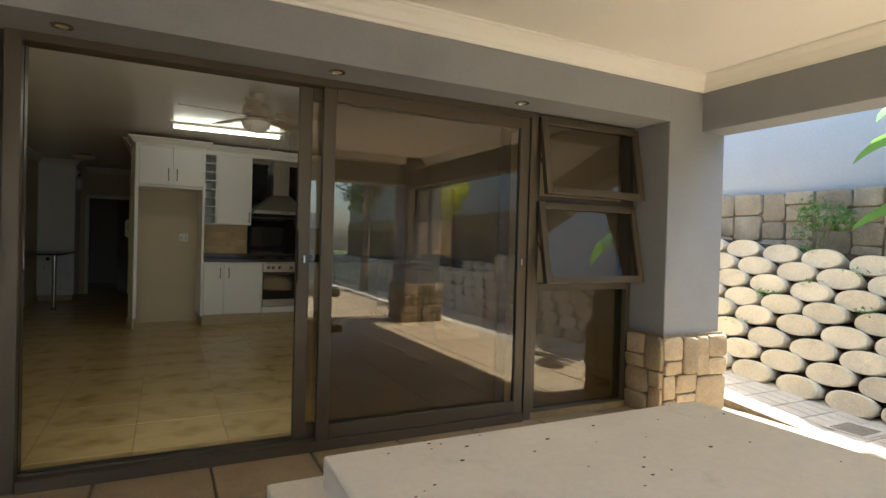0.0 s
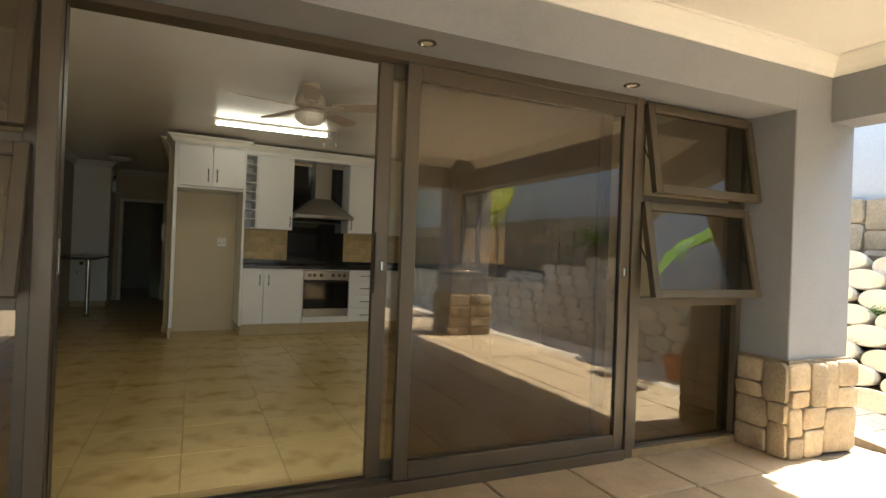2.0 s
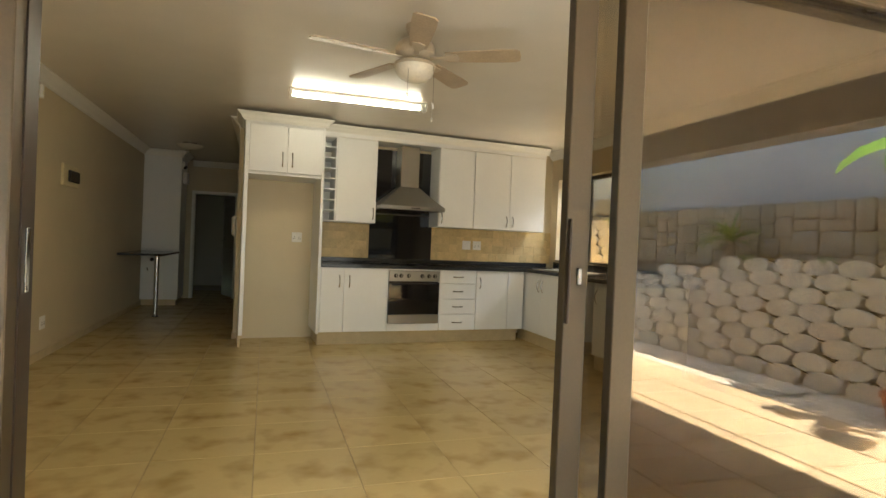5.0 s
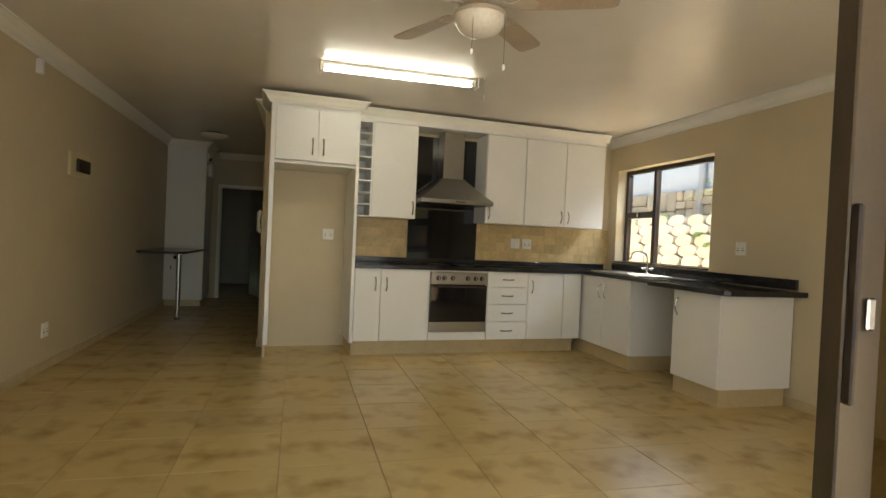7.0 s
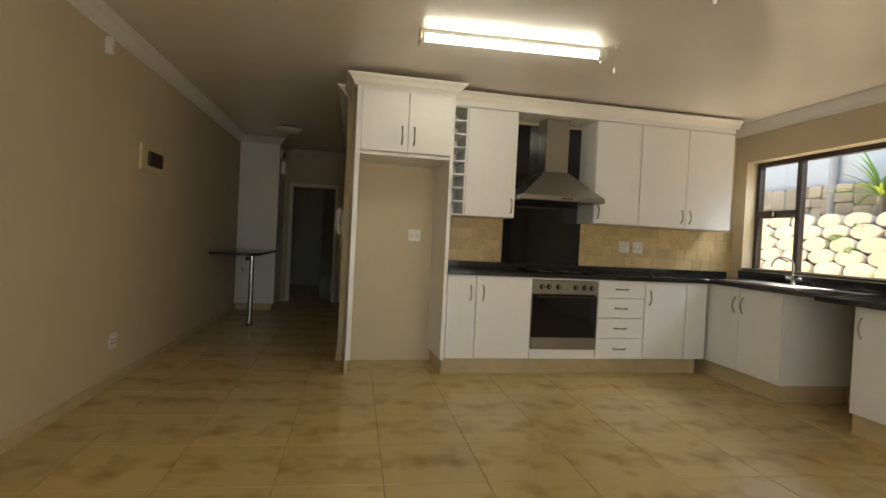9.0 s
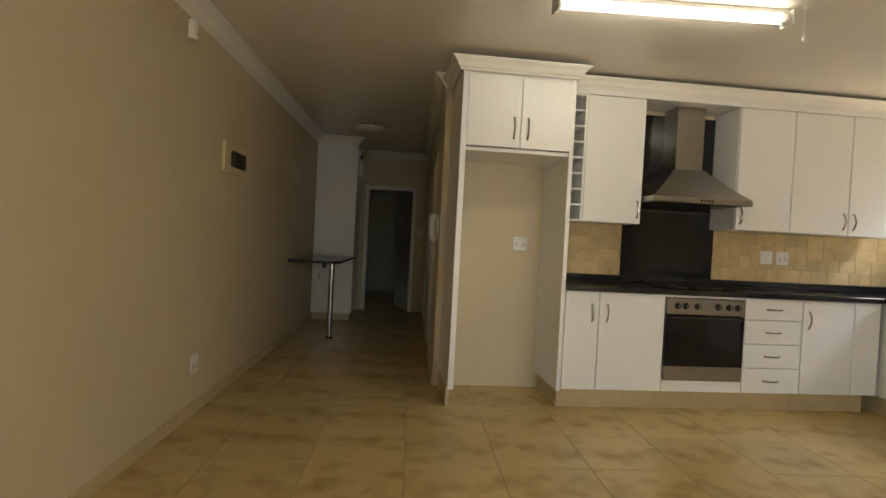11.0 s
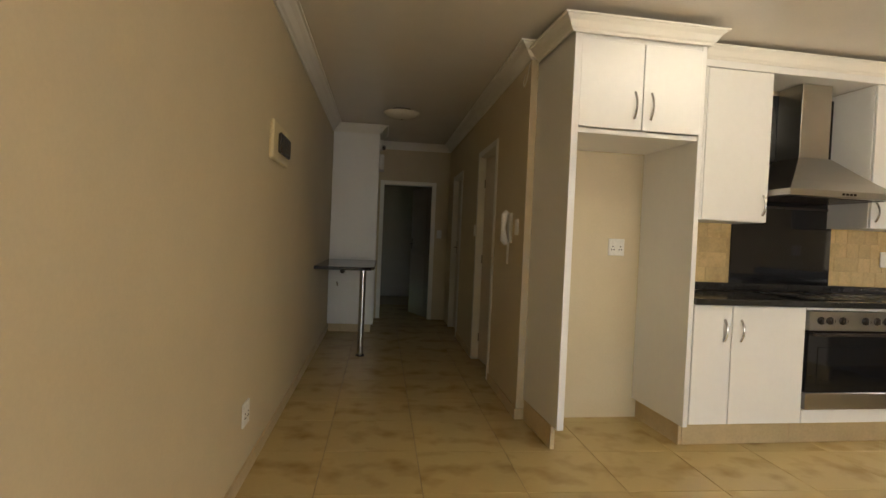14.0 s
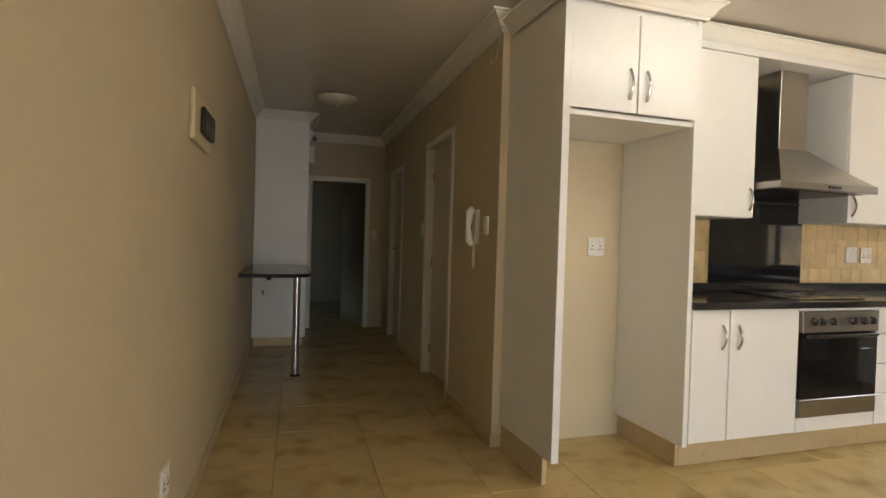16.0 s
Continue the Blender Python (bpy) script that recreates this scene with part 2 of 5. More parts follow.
def lathe(profile, n=28, bm=None, at=(0, 0, 0)):
    """Turns rows of (radius, z) about the upright axis."""
    own = bm if bm is not None else bmesh.new()
    rings = []
    for r, z in profile:
        rings.append([own.verts.new((at[0] + max(r, 1e-4) * math.cos(2 * math.pi * k / n), at[1] + max(r, 1e-4) * math.sin(2 * math.pi * k / n), at[2] + z)) for k in range(n)])
    for a, b in zip(rings, rings[1:]):
        for k in range(n):
            own.faces.new((a[k], a[(k + 1) % n], b[(k + 1) % n], b[k]))
    own.faces.new(rings[0][::-1])
    own.faces.new(rings[-1])
    bmesh.ops.recalc_face_normals(own, faces=own.faces[:])
    return own


def sweep(points, r, n=8, bm=None):
    own = bm if bm is not None else bmesh.new()
    pts = [Vector(p) for p in points]
    rings = []
    side = None
    for k, p in enumerate(pts):
        d = (pts[min(k + 1, len(pts) - 1)] - pts[max(k - 1, 0)]).normalized()
        if side is None:
            side = d.cross(Vector((0, 0, 1)) if abs(d.z) < 0.9 else Vector((1, 0, 0))).normalized()
        side = (side - d * side.dot(d)).normalized()
        up = d.cross(side)
        rr = r[k] if isinstance(r, (list, tuple)) else r
        rings.append([own.verts.new(p + rr * (math.cos(2 * math.pi * j / n) * side + math.sin(2 * math.pi * j / n) * up)) for j in range(n)])
    for a, b in zip(rings, rings[1:]):
        for j in range(n):
            own.faces.new((a[j], a[(j + 1) % n], b[(j + 1) % n], b[j]))
    own.faces.new(rings[0][::-1])
    own.faces.new(rings[-1])
    bmesh.ops.recalc_face_normals(own, faces=own.faces[:])
    return own


def prism(outline, z0, z1, bm=None, bev=0.0):
    own = bm if bm is not None else bmesh.new()
    lo = [own.verts.new((x, y, z0)) for x, y in outline]
    hi = [own.verts.new((x, y, z1)) for x, y in outline]
    made = [own.faces.new(lo[::-1]), own.faces.new(hi)]
    for k in range(len(lo)):
        made.append(own.faces.new((lo[k], lo[(k + 1) % len(lo)], hi[(k + 1) % len(lo)], hi[k])))
    bmesh.ops.recalc_face_normals(own, faces=made)
    if bev:
        bmesh.ops.bevel(own, geom=list({e for f in made for e in f.edges}), offset=bev, segments=1, affect="EDGES", profile=0.5)
    return own


def mould(a, b, out, profile, bm=None):
    """A moulding from a to b: profile rows are (distance along out, z)."""
    own = bm if bm is not None else bmesh.new()
    a, b, out = Vector(a), Vector(b), Vector(out)
    rows = [[own.verts.new(p + out * d + Vector((0, 0, z))) for d, z in profile] for p in (a, b)]
    k = len(profile)
    for j in range(k):
        own.faces.new((rows[0][j], rows[0][(j + 1) % k], rows[1][(j + 1) % k], rows[1][j]))
    own.faces.new(rows[0][::-1])
    own.faces.new(rows[1])
    bmesh.ops.recalc_face_normals(own, faces=own.faces[:])
    return own


CORNICE = [(0, 0), (0, -0.10), (0.012, -0.10), (0.018, -0.085), (0.032, -0.075), (0.055, -0.04), (0.078, -0.022), (0.085, -0.012), (0.10, -0.012), (0.10, 0)]


def mitred(corners, profile, top):
    """A moulding with mitred corners; each corner gives its place for an offset from the wall line."""
    bm = bmesh.new()
    rings = [[bm.verts.new((*c(d), top + z)) for d, z in profile] for c in corners]
    for p, q in zip(rings, rings[1:]):
        for k in range(len(profile)):
            j = (k + 1) % len(profile)
            bm.faces.new((p[k], p[j], q[j], q[k]))
    bm.faces.new(rings[0])
    bm.faces.new(rings[-1][::-1])
    bmesh.ops.recalc_face_normals(bm, faces=bm.faces[:])
    return bm


def mesh_of(name, bm, material, smooth=False):
    me = bpy.data.meshes.new(name)
    bm.to_mesh(me)
    bm.free()
    me.materials.append(material)
    if smooth:
        me.shade_smooth()
        me.set_sharp_from_angle(angle=radians(38))
    return me


def part(name, bm, material, parent, label="", smooth=False):
    ob = new(name, mesh_of(name, bm, material, smooth))
    ob.parent = parent
    return tagged(ob, label)


def piece(name, me, parent, m=None):
    ob = new(name, me)
    ob.parent = parent
    if m is not None:
        ob.matrix_basis = m
    return ob


def thing(name, m, label, category, group="", kind=""):
    return tagged(_placed(new(name), m), label, category, group, kind)


def _placed(ob, m):
    ob.matrix_basis = m
    return ob


def setting(name, bm, material, label, category, smooth=False):
    return tagged(new(name, mesh_of(name, bm, material, smooth)), label, category, "", "structure")


HERE = Matrix.Identity(4)
CEIL = 2.485       # indoor ceiling
PATIO_CEIL = 2.515
GROUND = -0.05    # terrace
XL, XR = -1.85, 3.79
YF = 3.72         # inner face of the door wall
SKEW = 3.2        # the back wall of the kitchen stands a little askew
BACK = pose(0.60, 8.36, 0, 0, 0, SKEW)
def back_point(u, v, z=0.0):
    return BACK @ Vector((u, v, z))


def slab_x(x0, x1, outline):
    """A wall between x0 and x1 with an outline in y and z."""
    bm = bmesh.new()
    a = [bm.verts.new((x0, y, z)) for y, z in outline]
    b = [bm.verts.new((x1, y, z)) for y, z in outline]
    bm.faces.new(a)
    bm.faces.new(b[::-1])
    for k in range(len(a)):
        bm.faces.new((a[k], a[(k + 1) % len(a)], b[(k + 1) % len(a)], b[k]))
    bmesh.ops.recalc_face_normals(bm, faces=bm.faces[:])
    return bm


# ---- the house: walls, ceilings, floors ----
def walls():
    setting("wall_west", box(XL - 0.2, XL, 3.60, 13.30, 0, CEIL), M_WALL, "plain beige painted living room wall", "wall")
    # east wall round the kitchen window
    bm = box(XR, XR + 0.2, 3.752, 7.37, 0, CEIL)
    box(XR, XR + 0.2, 8.96, 9.6, 0, CEIL, bm=bm)
    box(XR, XR + 0.2, 7.37, 8.96, 0, 1.0, bm=bm)
    box(XR, XR + 0.2, 7.37, 8.96, 2.10, CEIL, bm=bm)
    setting("wall_east", bm, M_WALL, "beige painted kitchen wall with a wide window", "wall")
    # north wall of the kitchen, a little askew
    bm = box(-0.80, 3.35, 0.60, 0.72, 0, CEIL)
    bm.transform(BACK)
    setting("wall_north", bm, M_WALL, "beige painted wall behind the kitchen cabinets", "wall")
    # corridor
    bm = slab_x(-0.30, -0.20, [(8.90, 0), (9.845, 0), (9.845, 2.03), (10.735, 2.03), (10.735, 0), (11.81, 0), (11.81, 1.98), (12.62, 1.98), (12.62, 0), (13.30, 0), (13.30, CEIL), (8.90, CEIL)])
    setting("wall_corridor", bm, M_WALL, "beige painted corridor wall with two doorways", "wall")
    bm = box(XL, -1.275, 13.16, 13.28, 0, CEIL)
    box(-0.50, -0.30, 13.16, 13.28, 0, CEIL, bm=bm)
    box(-1.275, -0.50, 13.16, 13.28, 1.945, CEIL, bm=bm)
    setting("wall_corridor_end", bm, M_WALL, "beige painted wall at the corridor's end", "wall")
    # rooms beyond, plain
    # far room: its shade is in the dark wall colour
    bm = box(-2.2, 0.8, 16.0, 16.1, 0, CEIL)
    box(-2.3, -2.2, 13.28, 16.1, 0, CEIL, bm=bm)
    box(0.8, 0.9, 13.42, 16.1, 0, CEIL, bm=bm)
    setting("wall_far_room", bm, M_ROOMSHADE, "far room walls in brown-grey, darkened to stand in for the room's shade", "wall")
    bm = box(-0.2, XR, 13.28, 13.40, 0, CEIL)
    box(XR + 0.002, XR + 0.2, 9.602, 13.40, 0, CEIL, bm=bm)
    setting("wall_bedroom", bm, M_WALL, "beige painted walls of the bedroom off the corridor", "wall")
    setting("ceiling", box(-2.3, XR + 0.2, YF - 0.02, 16.1, CEIL, CEIL + 0.1), M_CEIL, "smooth cream painted ceiling", "ceiling")
    setting("roof", box(-3.4, XR + 0.62, 3.20, 16.4, CEIL + 0.16, CEIL + 0.30), M_EXT, "flat roof slab with an eave", "roof")
    bm = box(-3.2, -1.48, 3.55, 3.75, GROUND, CEIL + 0.16)
    box(-1.48, 3.455, 3.27, 3.75, 2.15, CEIL + 0.16, bm=bm)
    setting("wall_south", bm, M_EXT, "blue-grey plastered lintel and wall over the sliding doors", "wall")
    bm = box(XL, 3.455, 3.752, 3.77, 2.15, CEIL)
    box(3.43, XR, 3.752, 3.77, 0, CEIL, bm=bm)
    box(XL, -1.48, 3.752, 3.77, 0, CEIL, bm=bm)
    setting("wall_south_inside", bm, M_WALL, "beige painted inner face of the door wall", "wall")
    # cornices
    bm = bmesh.new()
    mould((XL, YF + 0.05, CEIL), (XL, 13.16, CEIL), (1, 0, 0), CORNICE, bm)
    mould((XR, 9.2, CEIL), (XR, YF + 0.05, CEIL), (-1, 0, 0), CORNICE, bm)
    mould((-1.27, 13.16, CEIL), (-0.30, 13.16, CEIL), (0, -1, 0), CORNICE, bm)
    mould((XL, 3.77, CEIL), (XR, 3.77, CEIL), (0, 1, 0), CORNICE, bm)
    setting("trim", bm, M_TRIM, "white moulded ceiling cornice", "cornice")
    bm = mitred([lambda d: (-0.30 - d, 13.16), lambda d: (-0.30 - d, 8.90 - d), lambda d: (-0.205, 8.90 - d)], CORNICE, CEIL)
    setting("trim_corridor", bm, M_TRIM, "white moulded cornice along the corridor wall", "cornice")
    # skirtings
    bm = box(XL, XL + 0.012, 3.78, 11.98, 0, 0.07)
    box(XR - 0.012, XR, 3.78, 6.50, 0, 0.07, bm=bm)
    box(-0.312, -0.30, 8.89, 9.84, 0, 0.07, bm=bm)
    box(-0.312, -0.30, 10.74, 11.80, 0, 0.07, bm=bm)
    box(-0.312, -0.20, 8.888, 8.90, 0, 0.07, bm=bm)
    setting("baseboard", bm, M_KICK, "low beige tile skirting", "skirting")


def cut_grid(name, parent, material, x0, x1, y0, y1, z, px, py, ox, oy, gap, thick, bev, names, skip=None):
    """Square pieces of a paved surface, cut at its edges; pieces of one size share a mesh."""
    cache = {}
    k = math.floor((x0 - ox) / px)
    while ox + k * px < x1:
        a, b = max(x0, ox + k * px), min(x1, ox + (k + 1) * px)
        j = math.floor((y0 - oy) / py)
        while oy + j * py < y1:
            c, d = max(y0, oy + j * py), min(y1, oy + (j + 1) * py)
            if b - a > 0.03 and d - c > 0.03 and not (skip and skip((a + b) / 2, (c + d) / 2)):
                key = (round(b - a, 3), round(d - c, 3))
                if key not in cache:
                    w, h = (b - a - gap) / 2, (d - c - gap) / 2
                    cache[key] = mesh_of(name, box(-w, w, -h, h, -thick, 0, bev), material)
                piece(names, cache[key], parent, pose((a + b) / 2, (c + d) / 2, z))
            j += 1
        k += 1


def floors():
    fl = setting("floor", box(XL - 0.1, XR + 0.1, 3.60, 16.1, -0.10, -0.004), M_GROUT, "tan mottled ceramic tile floor with thin joints", "floor")
    cut_grid("tile", fl, M_TILE, XL, XR, 3.69, 9.25, 0.0, 0.5, 0.5, 0.0, 0.345, 0.004, 0.008, 0.0015, "tile")
    cut_grid("tile", fl, M_TILE, XL, -0.20, 9.25, 14.7, 0.0, 0.5, 0.5, 0.0, 0.345, 0.004, 0.008, 0.0015, "tile")
    return fl


walls()


# ---- cabinet helpers ----
def bow_handle(parent, x, y, z, length=0.13, upright=True, side=-1):
    """A bowed bar handle that stands off the door towards side * y."""
    pts = []
    for k in range(9):
        s = k / 8 - 0.5
        off = side * (0.026 * (1 - (2 * s) ** 2) + 0.002)
        pts.append((x, y + off, z + s * length) if upright else (x + s * length, y + off, z))
    r = [0.0075 - 0.002 * (1 - abs(k / 4 - 1)) if 0 < k < 8 else 0.0075 for k in range(9)]
    return part("handle", sweep(pts, r, 8), M_CHROME, parent, "bowed chrome handle", True)


def front(name, parent, x0, x1, z0, z1, y=0.0, thick=0.018, gap=0.0025):
    return part(name, box(x0 + gap, x1 - gap, y, y + thick, z0 + gap, z1 - gap, 0.0025), M_KITCHEN, parent)


def carcass(parent, x0, x1, y0, y1, z0, z1, t=0.016, material=None, back=True):
    stuff = material or M_KITCHEN
    part("side_panel", box(x0, x0 + t, y0, y1, z0, z1), stuff, parent)
    part("side_panel", box(x1 - t, x1, y0, y1, z0, z1), stuff, parent)
    part("bottom_panel", box(x0 + t, x1 - t, y0, y1, z0, z0 + t), stuff, parent)
    part("top_panel", box(x0 + t, x1 - t, y0, y1, z1 - t, z1), stuff, parent)
    if back:
        part("back_panel", box(x0 + t, x1 - t, y1 - 0.008, y1, z0 + t, z1 - t), stuff, parent)


def socket(name, m, label, holes=True, w=0.072, h=0.115, category="socket"):
    """A wall plate in the plane y = 0 that looks towards -y."""
    s = thing(name, m, label, category)
    part("plate", box(-w / 2, w / 2, -0.010, 0, -h / 2, h / 2, 0.003), M_PLASTIC, s, "", True)
    if holes:
        for sx in (-1, 1):
            for dx, dz, r in ((0, 0.012, 0.0045), (-0.009, -0.008, 0.0045), (0.009, -0.008, 0.0045)):
                part("hole", rod((sx * w * 0.24 + dx, -0.0115, dz - 0.008), (sx * w * 0.24 + dx, -0.009, dz - 0.008), r, n=8), M_DARKPLASTIC, s)
            part("rocker", box(sx * w * 0.24 - 0.007, sx * w * 0.24 + 0.007, -0.014, -0.009, h * 0.22, h * 0.38, 0.001), M_PLASTIC, s)
    else:
        part("rocker", box(-0.012, 0.012, -0.014, -0.009, -0.02, 0.02, 0.002), M_PLASTIC, s)
    return s


# ---- kitchen: back run (x along the run, y into the wall) ----
def fridge_housing():
    c = thing("fridge_cabinet", BACK, "tall white cabinet housing with an empty refrigerator niche", "cabinet")
    part("side_panel", box(-0.822, -0.782, -0.02, 0.595, 0.135, 2.40, 0.002), M_KITCHEN, c)
    part("side_panel", box(-0.035, -0.004, 0.0, 0.595, 0.135, 2.40, 0.002), M_KITCHEN, c)
    part("bottom_panel", box(-0.782, -0.035, 0.012, 0.595, 1.817, 1.843), M_KITCHEN, c)
    part("top_panel", box(-0.782, -0.035, 0.02, 0.595, 2.38, 2.40), M_KITCHEN, c)
    part("back_panel", box(-0.782, -0.035, 0.585, 0.595, 1.843, 2.38), M_KITCHEN, c)
    part("filler", box(-0.782, -0.035, 0.005, 0.019, 2.337, 2.40), M_KITCHEN, c)
    for x0, x1, hx in ((-0.782, -0.398, -0.447), (-0.398, -0.035, -0.347)):
        d = front("door", c, x0, x1, 1.845, 2.335, -0.012)
        bow_handle(d, hx, -0.012, 1.985, 0.15)
    part("plinth", box(-0.825, -0.80, 0.06, 0.55, 0, 0.135), M_KICK, c, "beige tiled plinth")
    prof = [(d * 0.75, z * 0.85) for d, z in CORNICE]
    top = CEIL - 0.042
    bm = mitred([lambda d: (-0.836 - d, 0.54), lambda d: (-0.836 - d, -0.022 - d), lambda d: (-0.003 + d, -0.022 - d), lambda d: (-0.003 + d, 0.235)], prof, top)
    part("cornice", bm, M_TRIM, c, "white moulded cornice on top")
    return c


def upper_cabinets():
    z0, z1 = 1.375, 2.335
    w = thing("wine_rack", BACK, "narrow white open rack with eight pigeonholes", "shelf")
    part("side_panel", box(0.0, 0.014, 0.235, 0.595, z0, z1), M_KITCHEN, w)
    part("side_panel", box(0.158, 0.172, 0.235, 0.595, z0, z1), M_KITCHEN, w)
    part("back_panel", box(0.014, 0.158, 0.585, 0.595, z0, z1), M_KITCHEN, w)
    for k in range(9):
        zz = z0 + (z1 - z0 - 0.012) * k / 8
        part("shelf", box(0.014, 0.158, 0.237, 0.585, zz, zz + 0.012), M_KITCHEN, w)

    def unit(x0, x1, doors, label):
        c = thing("wall_cabinet", BACK, label, "cabinet", "upper kitchen cabinets")
        carcass(c, x0, x1, 0.255, 0.595, z0, z1)
        for a, b, hx in doors:
            d = front("door", c, a, b, z0, z1, 0.235)
            if hx is not None:
                bow_handle(d, hx, 0.235, z0 + 0.11, 0.13)
        return c
    unit(0.174, 0.640, [(0.174, 0.640, 0.605)], "white lacquered wall cabinet with one plain door")
    unit(1.42, 1.885, [(1.42, 1.885, 1.46)], "white lacquered wall cabinet beside the extractor hood")
    unit(1.887, 2.90, [(1.887, 2.39, 2.345), (2.39, 2.90, 2.435)], "wide white lacquered wall cabinet with two doors")
    p = thing("cabinet_pelmet", BACK, "white bridging panel and cornice over the wall cabinets", "pelmet")
    bm = box(0.0, 2.90, 0.23, 0.25, 2.337, 2.42)
    box(0.641, 1.419, 0.25, 0.595, 2.337, 2.352, bm=bm)
    part("panel", bm, M_KITCHEN, p)
    part("cornice", mould((0.0, 0.229, CEIL - 0.025), (2.93, 0.229, CEIL - 0.025), (0, -1, 0), [(d * 0.6, z * 0.8) for d, z in CORNICE]), M_TRIM, p)


def base_cabinets():
    z0, z1, y1 = 0.148, 0.862, 0.595

    def unit(x0, x1, fronts, label):
        c = thing("base_cabinet", BACK, label, "cabinet", "lower kitchen cabinets")
        carcass(c, x0, x1, 0.02, y1, z0, z1)
        part("plinth", box(x0 + (0.02 if x0 < 0.01 else 0), x1, 0.085, 0.105, 0, z0), M_KICK, c, "beige tiled plinth")
        for kind, a, b, lo, hi, hx in fronts:
            d = front(kind, c, a, b, lo, hi)
            if hx is not None:
                bow_handle(d, hx, 0.0, (lo + hi) / 2 if kind == "drawer" else hi - 0.15, 0.13, kind != "drawer")
        return c
    unit(0.0, 0.755, [("door", 0.0, 0.255, z0, z1, 0.205), ("door", 0.255, 0.755, z0, z1, 0.315)], "white base cabinet with a narrow and a wide door")
    side = thing("plinth_return", BACK, "beige tiled plinth return beside the fridge niche", "plinth")
    part("panel", box(-0.002, 0.018, 0.088, 0.598, 0, 0.146), M_KICK, side)
    ov = thing("oven_cabinet", BACK, "white housing round the built-in oven", "cabinet", "lower kitchen cabinets")
    carcass(ov, 0.757, 1.385, 0.02, y1, z0, z1, 0.008)
    part("filler", box(0.757, 1.385, 0.0, 0.018, z0 + 0.002, 0.232, 0.002), M_KITCHEN, ov)
    part("filler", box(0.757, 1.385, 0.0, 0.018, 0.846, z1, 0.002), M_KITCHEN, ov)
    part("plinth", box(0.757, 1.385, 0.085, 0.105, 0, z0), M_KICK, ov, "beige tiled plinth")
    edges = [z0, 0.338, 0.519, 0.700, z1]
    unit(1.387, 1.855, [("drawer", 1.387, 1.855, a, b, 1.621) for a, b in zip(edges, edges[1:])], "white base cabinet with four drawers")
    unit(1.857, 2.47, [("door", 1.857, 2.285, z0, z1, 1.905), ("filler", 2.285, 2.505, z0, z1, None)], "white corner base cabinet with one door")


def oven():
    o = thing("oven", BACK, "built-in stainless steel oven with a dark glass door", "oven")
    x0, x1 = 0.766, 1.377
    part("body", box(x0 + 0.01, x1 - 0.01, 0.022, 0.55, 0.24, 0.83), M_DARKPLASTIC, o)
    panel = part("control_panel", box(x0, x1, -0.016, 0.02, 0.722, 0.842, 0.003), M_STEEL, o, "brushed steel control panel")
    for x in (0.842, 0.905, 0.995, 1.158, 1.243, 1.313):
        k = part("knob", lathe([(0.024, 0), (0.024, 0.006), (0.019, 0.010), (0.018, 0.024), (0.015, 0.027)], 18), M_DARKPLASTIC, panel, "black knob", True)
        k.matrix_basis = pose(x, -0.016, 0.785, 90, 0, 0)
        g = part("grip", box(x - 0.003, x + 0.003, -0.050, -0.040, 0.768, 0.802, 0.001), M_STEEL, panel)
    d = part("door", box(x0, x1, -0.012, 0.02, 0.34, 0.715, 0.003), M_BLACKGLASS, o, "dark reflecting glass door")
    part("door_frame", box(x0, x1, -0.014, 0.02, 0.235, 0.338, 0.003), M_STEEL, o, "brushed steel lower rail")
    part("window", box(x0 + 0.07, x1 - 0.07, -0.0145, -0.012, 0.39, 0.62, 0.0008), M_BLACKGLASS, d)
    part("handle", box(x0 + 0.02, x1 - 0.02, -0.034, -0.013, 0.690, 0.712, 0.004), M_DARKPLASTIC, o, "black bar handle")


def hood():
    h = thing("extractor_hood", BACK, "stainless steel chimney extractor hood", "extractor hood")
    part("chimney", box(0.965, 1.195, 0.36, 0.575, 1.81, 2.335, 0.003), M_STEEL, h)
    bm = bmesh.new()
    lo = [(0.655, 0.07), (1.435, 0.07), (1.435, 0.575), (0.655, 0.575)]
    hi = [(0.955, 0.35), (1.205, 0.35), (1.205, 0.575), (0.955, 0.575)]
    rows = []
    for s in (0.0, 0.25, 0.5, 0.75, 1.0):
        e = s ** 0.93
        rows.append([bm.verts.new((a[0] + (b[0] - a[0]) * e, a[1] + (b[1] - a[1]) * e, 1.592 + (1.835 - 1.592) * s)) for a, b in zip(lo, hi)])
    for a, b in zip(rows, rows[1:]):
        for k in range(4):
            bm.faces.new((a[k], a[(k + 1) % 4], b[(k + 1) % 4], b[k]))
    bm.faces.new(rows[-1])
    bm.faces.new(rows[0][::-1])
    bmesh.ops.recalc_face_normals(bm, faces=bm.faces[:])
    part("canopy", bm, M_STEEL, h)
    rim = part("rim", box(0.650, 1.440, 0.064, 0.575, 1.548, 1.592, 0.003), M_STEEL, h)
    part("filter", box(0.68, 1.39, 0.12, 0.55, 1.544, 1.5485), M_DARKPLASTIC, h, "dark filter underside")
    for k in range(4):
        part("button", box(1.02 + k * 0.028, 1.038 + k * 0.028, 0.060, 0.065, 1.562, 1.576, 0.001), M_DARKPLASTIC, rim)


